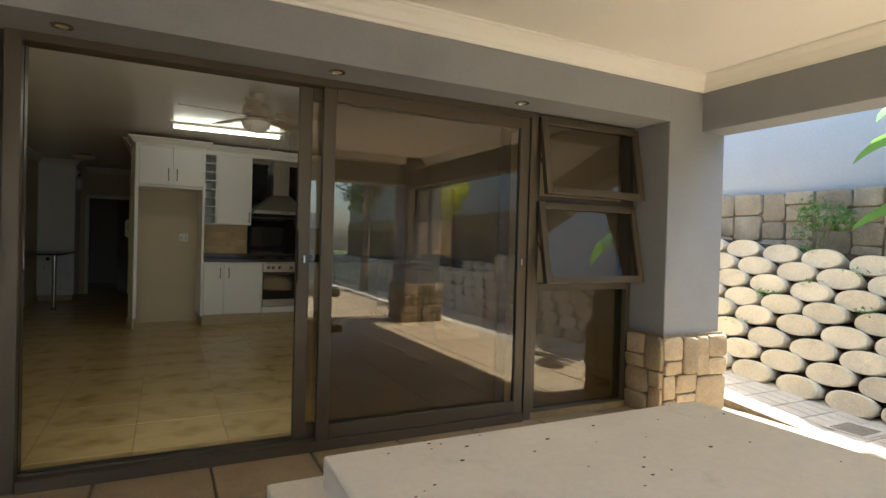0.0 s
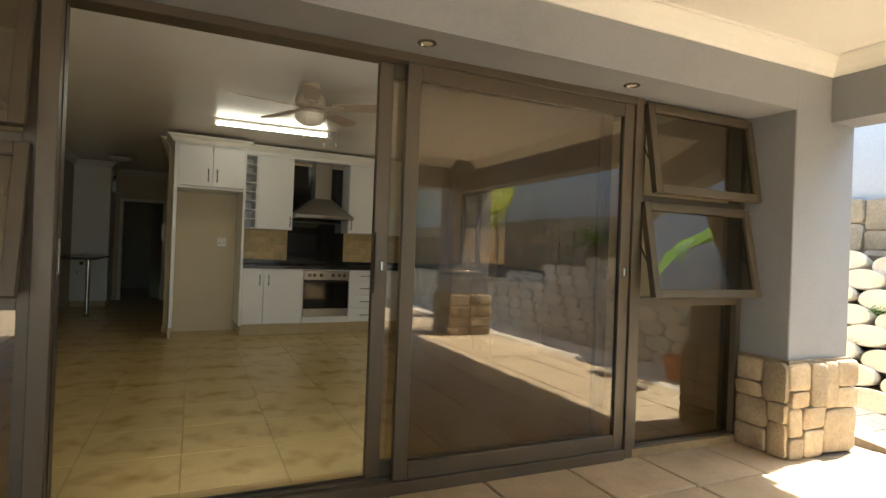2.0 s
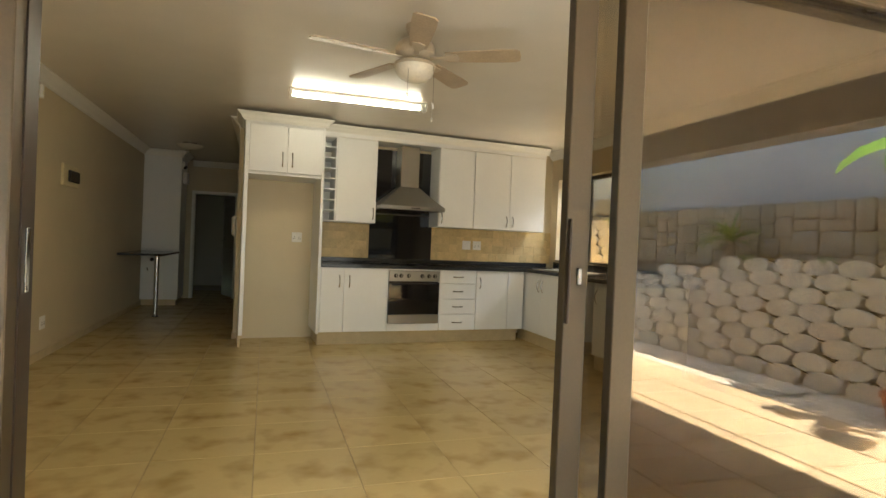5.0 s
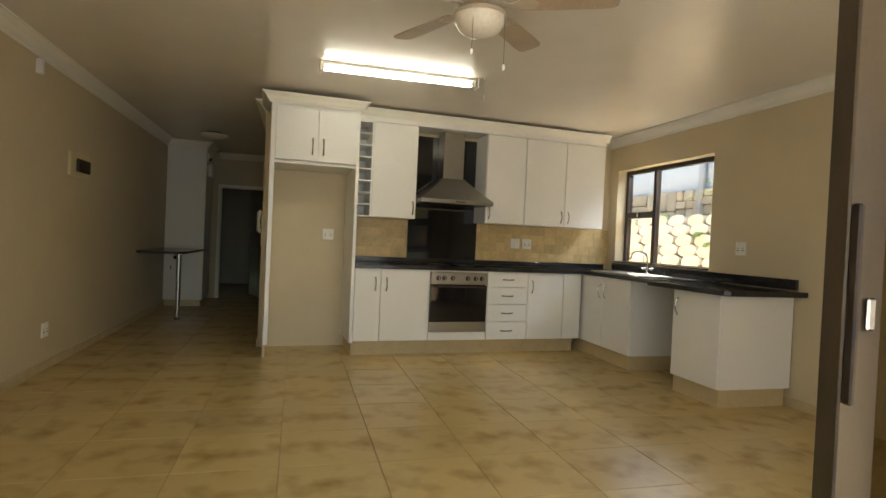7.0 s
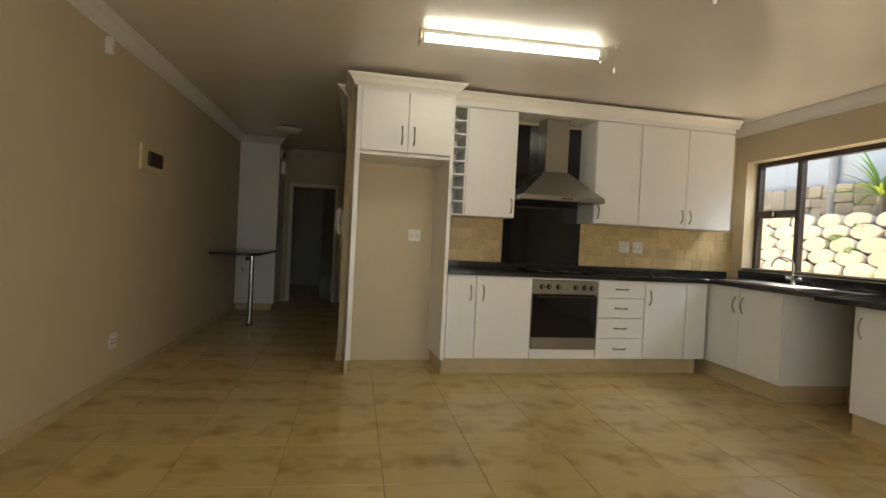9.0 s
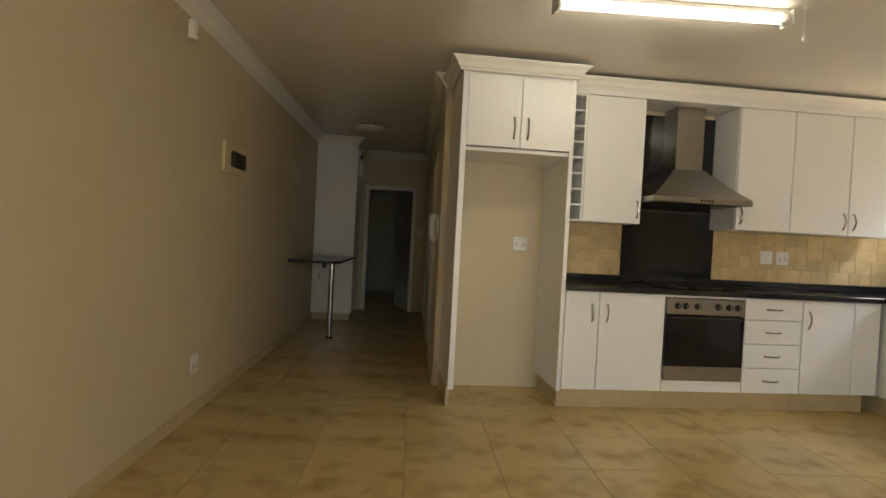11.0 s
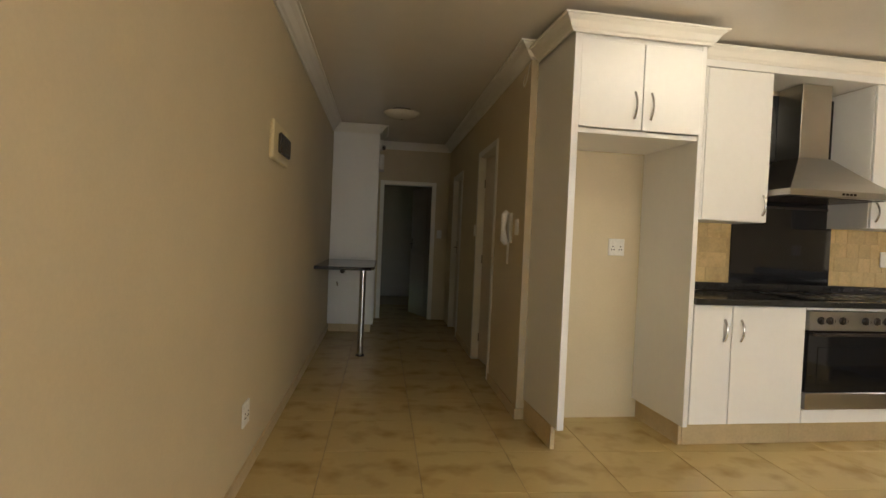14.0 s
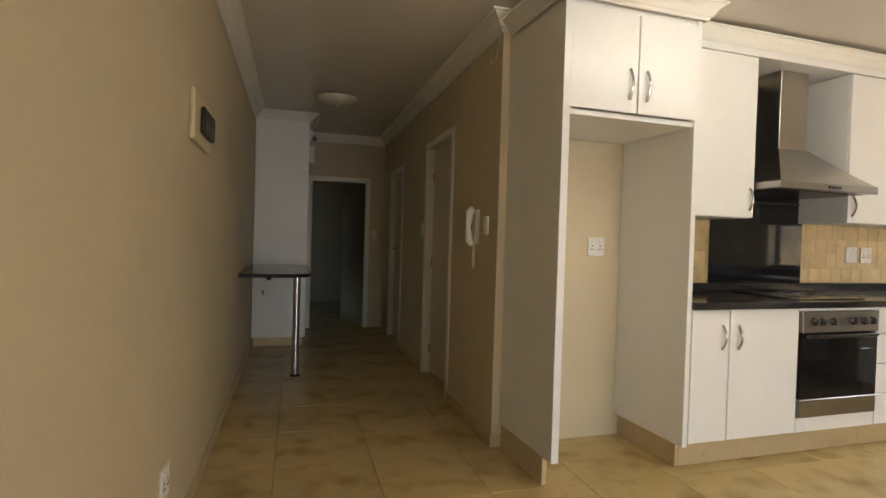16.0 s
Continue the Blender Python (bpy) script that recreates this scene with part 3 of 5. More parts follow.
def splashback():
    s = thing("splashback", BACK, "tumbled travertine tile splashback in warm tan", "splashback")
    part("bedding", box(0.0, 3.36, 0.5875, 0.599, 0.955, 1.38), M_BEDDING, s)
    cache = {}
    rng = random.Random(4)
    for x0, x1 in ((0.0, 0.70), (1.455, 3.30)):
        for row in range(4):
            x = x0 - (0.05 if row % 2 else 0.0)
            z = 0.96 + row * 0.104
            while x < x1 - 0.01:
                w = rng.choice((0.104, 0.104, 0.104, 0.156, 0.208))
                a, b = max(x, x0), min(x + w, x1)
                if b - a > 0.02:
                    key = round(b - a, 3)
                    if key not in cache:
                        cache[key] = mesh_of("tile", box(-key / 2 + 0.001, key / 2 - 0.001, -0.006, 0, 0.001, 0.103, 0.002), M_SPLASH)
                    piece("tile", cache[key], s, pose((a + b) / 2, 0.591, z))
                x += w
    g = thing("hob_splash_panel", BACK, "black glass panel behind the hob and hood", "panel")
    part("panel", box(0.652, 1.462, 0.575, 0.584, 0.955, 2.30, 0.001), M_BLACKGLASS, g)
    part("cover_strip", box(0.652, 1.418, 0.566, 0.574, 1.50, 1.515), M_ALUDARK, g)


def worktops():
    w = thing("kitchen_worktop", HERE, "polished black granite worktop along two walls", "worktop")
    a = back_point(-0.002, -0.025)
    c, d = back_point(3.20, 0.593), back_point(-0.002, 0.593)
    xf = 3.10
    yb = a.y + (xf - a.x) * math.tan(radians(SKEW))
    part("top", prism([(a.x, a.y), (xf, yb), (xf, 7.20), (XR - 0.003, 7.20), (XR - 0.003, c.y), (d.x, d.y)], 0.864, 0.902, bev=0.004), M_GRANITE, w)
    p = thing("breakfast_worktop", HERE, "projecting black granite slab at the worktop's end", "worktop")
    part("top", prism([(3.04, 6.34), (3.09, 6.31), (XR - 0.003, 6.31), (XR - 0.003, 7.198), (3.01, 7.198)], 0.855, 0.896, bev=0.006), M_GRANITE, p)
    up = box(0.0, 3.17, 0.570, 0.5905, 0.904, 0.958, 0.002)
    up.transform(BACK)
    part("upstand", up, M_GRANITE, w)
    part("upstand", box(XR - 0.022, XR - 0.003, 6.40, 8.98, 0.904, 0.985, 0.002), M_GRANITE, w)
    hob = thing("hob", BACK, "flush black ceramic hob", "hob")
    part("glass", box(0.80, 1.36, 0.06, 0.52, 0.903, 0.908, 0.002), M_BLACKGLASS, hob)
    for x, y, r in ((0.95, 0.18, 0.075), (1.21, 0.18, 0.09), (0.95, 0.40, 0.09), (1.21, 0.40, 0.075)):
        part("ring", lathe([(r, 0), (r, 0.0006), (r - 0.004, 0.0006)], 28, at=(x, y, 0.908)), M_ALUDARK, hob)


def right_run():
    xf, z0, z1 = 3.13, 0.140, 0.862

    def unit(y0, y1, doors, label, xf):
        c = thing("base_cabinet", HERE, label, "cabinet", "lower kitchen cabinets")
        t = 0.016
        part("side_panel", box(xf + 0.02, XR - 0.01, y0, y0 + t, z0, z1), M_KITCHEN, c)
        part("side_panel", box(xf + 0.02, XR - 0.01, y1 - t, y1, z0, z1), M_KITCHEN, c)
        part("bottom_panel", box(xf + 0.02, XR - 0.01, y0 + t, y1 - t, z0, z0 + t), M_KITCHEN, c)
        part("back_panel", box(XR - 0.02, XR - 0.01, y0 + t, y1 - t, z0 + t, z1), M_KITCHEN, c)
        bm = box(xf + 0.035, xf + 0.055, y0 + 0.02, y1, 0, z0)
        box(xf + 0.055, XR - 0.04, y0 + 0.02, y0 + 0.04, 0, z0, bm=bm)
        part("plinth", bm, M_KICK, c, "beige tiled plinth")
        for a, b, hy in doors:
            d = part("door", box(xf, xf + 0.018, a + 0.0025, b - 0.0025, z0 + 0.002, z1, 0.0025), M_KITCHEN, c)
            if hy is not None:
                pts = [(xf - 0.002 - 0.026 * (1 - (k / 4 - 1) ** 2), hy, z1 - 0.15 + (k / 8 - 0.5) * 0.14) for k in range(9)]
                part("handle", sweep(pts, 0.0058, 8), M_CHROME, d, "bowed chrome handle", True)
        return c
    unit(7.61, 8.75, [(7.61, 8.10, 8.05), (8.10, 8.55, 8.15), (8.55, 8.66, None)], "white sink base cabinet with two doors", xf)
    unit(6.43, 6.96, [(6.43, 6.96, 6.90)], "white base cabinet at the worktop's end with one door", xf - 0.025)
    s = thing("kitchen_sink", HERE, "stainless steel drop-in sink with drainer", "sink")
    y0, y1, x0, x1 = 7.62, 8.52, 3.22, 3.60
    bm = box(x0, x1, y0, y0 + 0.36, 0.903, 0.909)
    box(x0, x1, y1 - 0.05, y1, 0.903, 0.909, bm=bm)
    box(x0, x0 + 0.04, y0 + 0.36, y1 - 0.05, 0.903, 0.909, bm=bm)
    box(x1 - 0.04, x1, y0 + 0.36, y1 - 0.05, 0.903, 0.909, bm=bm)
    part("rim", bm, M_STEEL, s)
    part("bowl", box(x0 + 0.04, x1 - 0.04, y0 + 0.36, y1 - 0.05, 0.9025, 0.9045), M_STEEL, s)
    for k in range(7):
        part("drainer_rib", box(x0 + 0.05, x1 - 0.05, y0 + 0.05 + k * 0.04, y0 + 0.06 + k * 0.04, 0.909, 0.912, 0.001), M_STEEL, s)
    t = thing("kitchen_tap", pose(3.655, 8.12, 0.902), "chrome swan-neck mixer tap with two cross handles", "tap")
    part("base", lathe([(0.026, 0), (0.026, 0.012), (0.017, 0.022), (0.015, 0.075), (0.018, 0.085), (0.013, 0.10)], 20), M_CHROME, t, "", True)
    pts = [(0, 0, 0.09), (0, 0, 0.17)]
    pts += [(-0.075 + 0.075 * math.cos(a), 0.075 * 0.5 * (1 - math.cos(a)), 0.17 + 0.075 * math.sin(a)) for a in [math.pi * k / 10 for k in range(1, 11)]]
    pts.append((-0.152, 0.077, 0.15))
    part("spout", sweep(pts, 0.0095, 12), M_CHROME, t, "", True)
    for sg in (-1, 1):
        arm = part("valve", rod((0, sg * 0.012, 0.045), (0, sg * 0.062, 0.062), 0.010, n=12), M_CHROME, t, "", True)
        for q in range(2):
            dx = (0.024, 0, 0) if q == 0 else (0, 0, 0.024)
            cpt = Vector((0, sg * 0.068, 0.064))
            part("cross_handle", rod(cpt - Vector(dx), cpt + Vector(dx), 0.006, n=10), M_CHROME, arm, "", True)


fridge_housing()
upper_cabinets()
base_cabinets()
oven()
hood()
splashback()
worktops()
right_run()
socket("wall_socket", BACK @ pose(-0.205, 0.600, 1.175), "white double wall socket inside the fridge niche", True, 0.115, 0.115)
socket("wall_switch", BACK @ pose(1.955, 0.583, 1.165), "white blank switch plate on the splashback", False, 0.115, 0.115, "switch")
socket("wall_socket", BACK @ pose(2.105, 0.583, 1.165), "white double wall socket on the splashback", True, 0.115, 0.115)
socket("wall_socket", pose(XR, 6.99, 1.21, 0, 0, -90), "white double wall socket over the worktop", True, 0.115, 0.115)
socket("wall_socket", pose(XL, 8.00, 0.32, 0, 0, 90), "white wall socket low on the beige wall", True, 0.115, 0.115)
socket("light_switch", pose(-0.30, 10.82, 1.27, 0, 0, -90), "white light switch beside the corridor door", False, 0.07, 0.115, "switch")
socket("light_switch", pose(-0.42, 13.16, 1.22), "white light switch beside the far door", False, 0.07, 0.115, "switch")


# ---- kitchen window ----
def kitchen_window():
    y0, y1, z0, z1, x = 7.37, 8.96, 1.0, 2.10, XR + 0.12
    w = thing("window_1", HERE, "dark bronze aluminium kitchen window with one opening light", "window", "", "structure")
    f = 0.045
    bm = box(x, x + 0.06, y0, y0 + 0.02, z0, z1)
    box(x, x + 0.06, y1 - f, y1, z0, z1, bm=bm)
    box(x, x + 0.06, y0 + 0.02, y1 - f, z1 - f, z1, bm=bm)
    box(x, x + 0.06, y0 + 0.02, y1 - f, z0, z0 + 0.02, bm=bm)
    box(x, x + 0.06, 8.38, 8.43, z0 + 0.02, z1 - f, bm=bm)
    box(x, x + 0.06, 8.43, y1 - f, 1.53, 1.60, bm=bm)
    part("window_frame", bm, M_ALUDARK, w)
    part("catch", prism([(x - 0.03, 8.66), (x - 0.004, 8.66), (x - 0.004, 8.70), (x - 0.02, 8.70)], 1.545, 1.585), M_CHROME, w)
    for a, b, c, d in ((y0 + 0.02, 8.38, z0 + 0.02, z1 - f), (8.43, y1 - f, 1.60, z1 - f), (8.43, y1 - f, z0 + 0.02, 1.53)):
        p = part("pane", box(x + 0.026, x + 0.031, a, b, c, d), M_CLEAR, w)
        p.visible_shadow = False
    part("window_sill", box(XR - 0.01, x, y0, y1, z0 - 0.004, z0 + 0.012, 0.002), M_GRANITE, w, "black granite sill")


kitchen_window()


# ---- ceiling fittings ----
def ceiling_fan():
    f = thing("ceiling_fan", pose(0.84, 5.53, 0.018), "cream five-blade ceiling fan with a bowl lamp", "ceiling fan")
    part("canopy", lathe([(0.066, CEIL - 0.019), (0.064, CEIL - 0.045), (0.05, CEIL - 0.078), (0.025, CEIL - 0.088)], 28), M_FAN, f, "", True)
    part("downrod", rod((0, 0, CEIL - 0.06), (0, 0, 2.36), 0.014), M_FAN, f, "", True)
    part("motor", lathe([(0.03, 2.385), (0.085, 2.375), (0.115, 2.345), (0.122, 2.315), (0.118, 2.285), (0.09, 2.262), (0.07, 2.25)], 32), M_FAN, f, "", True)
    part("switch_housing", lathe([(0.07, 2.252), (0.082, 2.245), (0.125, 2.232), (0.128, 2.218), (0.122, 2.212)], 32), M_FAN, f, "", True)
    part("lamp_bowl", lathe([(0.122, 2.214), (0.118, 2.185), (0.10, 2.155), (0.07, 2.135), (0.03, 2.124), (0.004, 2.122)], 32), M_OPAL, f, "opal glass lamp bowl", True)
    for k in range(5):
        a = radians(44 + 72 * k)
        m = pose(0, 0, 2.272, 0, 0, math.degrees(a))
        bm = bmesh.new()
        out = [(0.19, -0.050), (0.28, -0.058), (0.53, -0.068), (0.61, -0.066), (0.635, -0.048), (0.64, 0.0), (0.635, 0.048), (0.61, 0.066), (0.53, 0.068), (0.28, 0.058), (0.19, 0.050)]
        prism(out, -0.004, 0.004, bm)
        bm.transform(Matrix.Rotation(radians(-11), 4, "X"))
        bm.transform(m)
        b = part("blade", bm, M_BLADE, f)
        bm = bmesh.new()
        prism([(0.09, -0.018), (0.16, -0.014), (0.20, -0.035), (0.26, -0.038), (0.275, 0.0), (0.26, 0.038), (0.20, 0.035), (0.16, 0.014), (0.09, 0.018)], -0.010, -0.004, bm)
        bm.transform(Matrix.Rotation(radians(-11), 4, "X"))
        bm.transform(m)
        part("blade_bracket", bm, M_FAN, b)
    bm = sweep([(0.10, -0.07, 2.215), (0.103, -0.072, 2.10), (0.103, -0.072, 1.985)], 0.0018, 6)
    part("pull_chain", bm, M_CHROME, f)
    part("pull_chain", sweep([(-0.06, -0.09, 2.215), (-0.062, -0.092, 2.12), (-0.062, -0.092, 2.03)], 0.0018, 6), M_CHROME, f)
    part("chain_knob", lathe([(0.003, 0), (0.006, 0.006), (0.006, 0.02), (0.003, 0.026)], 12, at=(-0.062, -0.092, 2.004)), M_PLASTIC, f, "", True)
    part("chain_knob", lathe([(0.003, 0), (0.007, 0.006), (0.007, 0.022), (0.003, 0.03)], 12, at=(0.103, -0.072, 1.955)), M_PLASTIC, f, "", True)


def tube_light():
    t = thing("fluorescent_light", pose(0.785, 7.32, 0, 0, 0, -0.8), "slim fluorescent batten light, switched on", "light")
    part("batten", box(-0.615, 0.615, -0.024, 0.024, CEIL - 0.026, CEIL - 0.001, 0.004), M_PLASTIC, t)
    part("tube", rod((-0.59, 0.0, CEIL - 0.052), (0.59, 0.0, CEIL - 0.052), 0.018, n=16), M_TUBE, t, "glowing tube", True)
    for sx in (-1, 1):
        part("lamp_holder", box(sx * 0.600 - 0.011, sx * 0.600 + 0.011, -0.022, 0.022, CEIL - 0.075, CEIL - 0.02, 0.005), M_PLASTIC, t, "", True)
    part("end_plate", box(-0.628, -0.614, -0.062, 0.062, CEIL - 0.085, CEIL - 0.004, 0.005), M_FAN, t, "grey-cream end plate")
    part("end_plate", prism([(0.614, -0.055), (0.632, -0.040), (0.632, 0.040), (0.614, 0.055)], CEIL - 0.080, CEIL - 0.004, bev=0.004), M_PLASTIC, t)
    part("starter", lathe([(0.012, 0), (0.024, 0.008), (0.020, 0.05), (0.012, 0.055)], 16, at=(0.585, -0.035, CEIL - 0.085)), M_PLASTIC, t, "", True)
    c = thing("pull_cord", pose(1.455, 7.25, 0), "white ceiling pull cord with a small knob", "pull cord")
    part("cord", rod((0, 0, CEIL), (0, 0, 2.35), 0.002, n=6), M_PLASTIC, c)
    part("knob", lathe([(0.003, 2.305), (0.009, 2.312), (0.008, 2.34), (0.003, 2.352)], 12), M_PLASTIC, c, "", True)
    part("rose", lathe([(0.012, CEIL), (0.011, CEIL - 0.008), (0.006, CEIL - 0.012)], 14), M_PLASTIC, c, "", True)


def corridor_lamp():
    l = thing("ceiling_lamp", pose(-1.08, 11.06, 0), "round dish ceiling lamp, switched off", "lamp")
    part("base", lathe([(0.10, CEIL), (0.10, CEIL - 0.02)], 28), M_CHROME, l, "", True)
    part("shade", lathe([(0.185, CEIL - 0.035), (0.18, CEIL - 0.05), (0.14, CEIL - 0.078), (0.08, CEIL - 0.095), (0.01, CEIL - 0.10)], 36), M_OPAL, l, "opal glass dish", True)
    part("finial", lathe([(0.008, CEIL - 0.112), (0.012, CEIL - 0.106), (0.012, CEIL - 0.098)], 12), M_CHROME, l, "", True)


ceiling_fan()
tube_light()
corridor_lamp()


# ---- corridor ----
def door_set(name, m, width, height, leaf_turn, label, leaf_material, depth=0.12, panels=0, flip=False):
    """A doorway in the plane y = 0, opening towards +y, hinged at x = width, or at x = 0 with flip. Steel or timber lining with architraves."""
    d = thing(name, m, label, "door", "", "structure")
    bm = box(-0.055, 0.0, -0.012, depth, 0, height + 0.055, 0.003)
    box(width, width + 0.055, -0.012, depth, 0, height + 0.055, 0.003, bm=bm)
    box(0.0, width, -0.012, depth, height, height + 0.055, 0.003, bm=bm)
    part("door_frame", bm, M_TRIM, d)
    leaf = box(-width + 0.004, -0.004, 0, 0.038, 0.006, height - 0.004, 0.002)
    turn = Matrix.Translation((width - 0.002, depth - 0.045, 0)) @ Matrix.Rotation(radians(-leaf_turn), 4, "Z")
    if flip:
        turn = Matrix.Translation((width, 0, 0)) @ Matrix.Diagonal((-1, 1, 1, 1)) @ turn
    leaf.transform(turn)
    lf = part("leaf", leaf, leaf_material, d)
    for z0, z1 in ((0.15, 0.90), (1.05, height - 0.15)) if panels else ():
        bm = box(-width + 0.12, -0.12, -0.006, 0.0, z0, z1, 0.004)
        bm.transform(turn)
        part("panel", bm, leaf_material, lf)
    bm = box(-width + 0.035, -width + 0.065, -0.006, 0.0, 0.98, 1.14, 0.002)
    rod((-width + 0.05, -0.035, 1.06), (-width + 0.05, 0, 1.06), 0.009, n=10, bm=bm)
    rod((-width + 0.05, -0.035, 1.06), (-width + 0.15, -0.035, 1.06), 0.008, n=10, bm=bm)
    bm.transform(turn)
    part("door_handle", bm, M_CHROME, lf, "chrome lever handle on a plate")
    for z in (0.22, height / 2, height - 0.25):
        bm = box(-0.012, 0.010, -0.008, 0.004, z - 0.04, z + 0.04, 0.001)
        bm.transform(turn)
        part("hinge", bm, M_CHROME, lf)
    if flip:
        for ob in (lf, *lf.children):
            ob.data.flip_normals()
    return d


door_set("door_1", pose(-0.30, 10.675, 0, 0, 0, -90), 0.77, 1.98, 5, "cream interior door standing ajar in a white frame", M_DOORWHITE, 0.10, 0, True)
door_set("door_2", pose(-0.30, 12.56, 0, 0, 0, -90), 0.69, 1.93, 0, "cream interior door, closed, in a white frame", M_DOORWHITE, 0.10)
door_set("door_3", pose(-1.222, 13.16, 0), 0.68, 1.895, 70, "brown interior door standing open in a white frame", M_DOORBROWN, 0.12, 1)


def corridor_things():
    c = thing("tall_cupboard", HERE, "tall white built-in cupboard at the corridor's side", "cupboard")
    carc = box(XL + 0.004, -1.30, 12.0, 12.62, 0.10, 2.38)
    part("body", carc, M_KITCHEN, c)
    dlow = part("door", box(XL + 0.008, -1.30, 11.98, 11.998, 0.10, 0.84, 0.002), M_KITCHEN, c)
    part("door", box(XL + 0.008, -1.30, 11.98, 11.998, 0.90, 2.38, 0.002), M_KITCHEN, c)
    part("knob", lathe([(0.012, 0), (0.012, 0.012), (0.030, 0.018), (0.030, 0.026), (0.02, 0.032)], 18), M_DARKPLASTIC, dlow, "black round knob", True).matrix_basis = pose(-1.68, 11.98, 0.735, 90)
    part("hook", sweep([(-1.74, 11.98, 0.60), (-1.74, 11.93, 0.60), (-1.73, 11.91, 0.585), (-1.73, 11.91, 0.56)], 0.008, 8), M_CHROME, dlow)
    part("plinth", box(XL + 0.02, -1.33, 12.03, 12.6, 0, 0.10), M_KICK, c, "beige plinth")
    part("cornice", mould((XL, 11.98, CEIL - 0.006), (-1.27, 11.98, CEIL - 0.006), (0, -1, 0), CORNICE), M_TRIM, c)
    part("cornice", mould((-1.30, 11.90, CEIL - 0.006), (-1.30, 12.62, CEIL - 0.006), (1, 0, 0), CORNICE), M_TRIM, c)
    b = thing("breakfast_bar", HERE, "black granite bar shelf on a chrome leg", "bar")
    part("top", prism([(XL + 0.004, 10.50), (-1.42, 10.50), (-1.32, 10.56), (-1.29, 10.66), (-1.28, 11.975), (XL + 0.004, 11.975)], 0.845, 0.875, bev=0.004), M_GRANITE, b)
    leg = part("leg", rod((-1.40, 10.72, 0.01), (-1.40, 10.72, 0.845), 0.030, n=24), M_CHROME, b, "chrome tube leg", True)
    part("foot", lathe([(0.042, 0), (0.042, 0.01), (0.034, 0.016)], 24, at=(-1.40, 10.72, 0)), M_DARKPLASTIC, leg, "", True)
    part("bracket", box(-1.46, -1.34, 10.66, 10.78, 0.835, 0.845), M_CHROME, b)
    s = thing("security_camera", HERE, "small dark security camera on a white bracket", "camera")
    part("bracket", box(-1.298, -1.265, 12.02, 12.10, 2.20, 2.32, 0.004), M_PLASTIC, s)
    part("body", rod((-1.25, 12.05, 2.24), (-1.25, 11.95, 2.21), 0.022, n=14), M_DARKPLASTIC, s, "", True)
    x = thing("alarm_box", HERE, "white wall-mounted alarm box", "box")
    part("case", box(-1.298, -1.24, 12.15, 12.40, 1.98, 2.17, 0.006), M_PLASTIC, x)
    p = thing("intercom_phone", pose(-0.30, 9.27, 1.28, 0, 0, -90), "white wall intercom handset with a curly cord", "intercom")
    part("base", box(-0.045, 0.045, -0.022, 0, -0.11, 0.11, 0.005), M_PLASTIC, p)
    pts = [(0, -0.030, 0.115), (0, -0.052, 0.09), (0, -0.060, 0.0), (0, -0.052, -0.09), (0, -0.030, -0.115)]
    part("handset", sweep(pts, [0.022, 0.027, 0.016, 0.027, 0.022], 12), M_PLASTIC, p, "", True)
    part("cord", sweep([(0.01 + 0.018 * math.cos(math.pi * k / 12) + 0.002 * math.sin(3 * k), -0.022, -0.11 - 0.15 * math.sin(math.pi * k / 12)) for k in range(13)], 0.005, 6), M_PLASTIC, p, "", True)
    q = thing("door_release", pose(-0.30, 9.075, 1.285, 0, 0, -90), "small white push-button plate", "switch")
    part("plate", box(-0.03, 0.03, -0.016, 0, -0.055, 0.055, 0.004), M_PLASTIC, q)
    part("button", box(-0.010, 0.010, -0.020, -0.015, -0.012, 0.012, 0.002), M_PLASTIC, q)
    w = thing("loose_cable", HERE, "thin loose cable looped under the cornice", "cable")
    part("wire", sweep([(-0.302, 8.93, 2.40), (-0.304, 8.96, 2.33), (-0.306, 9.0, 2.27), (-0.306, 9.06, 2.25), (-0.305, 9.09, 2.29), (-0.303, 9.05, 2.33)], 0.003, 6), M_PLASTIC, w)
    e = thing("distribution_board", HERE, "cream electrical distribution board with a smoked flap", "fuse box")
    part("case", box(XL, XL + 0.022, 8.34, 8.80, 1.575, 1.785, 0.006), mat("cream_plastic", (0.66, 0.56, 0.33), 0.4, scale=8, var=0.03), e)
    flap = part("flap", box(XL + 0.022, XL + 0.045, 8.47, 8.76, 1.62, 1.735, 0.008), M_DARKPLASTIC, e, "smoked brown flap")
    a = thing("motion_sensor", HERE, "white alarm motion sensor below the cornice", "sensor")
    part("case", prism([(XL, 7.71), (XL + 0.035, 7.715), (XL + 0.045, 7.74), (XL + 0.035, 7.765), (XL, 7.77)], 2.255, 2.365, bev=0.004), M_PLASTIC, a)
    part("lens", box(XL + 0.036, XL + 0.050, 7.722, 7.758, 2.275, 2.315, 0.004), M_OPAL, a)


corridor_things()


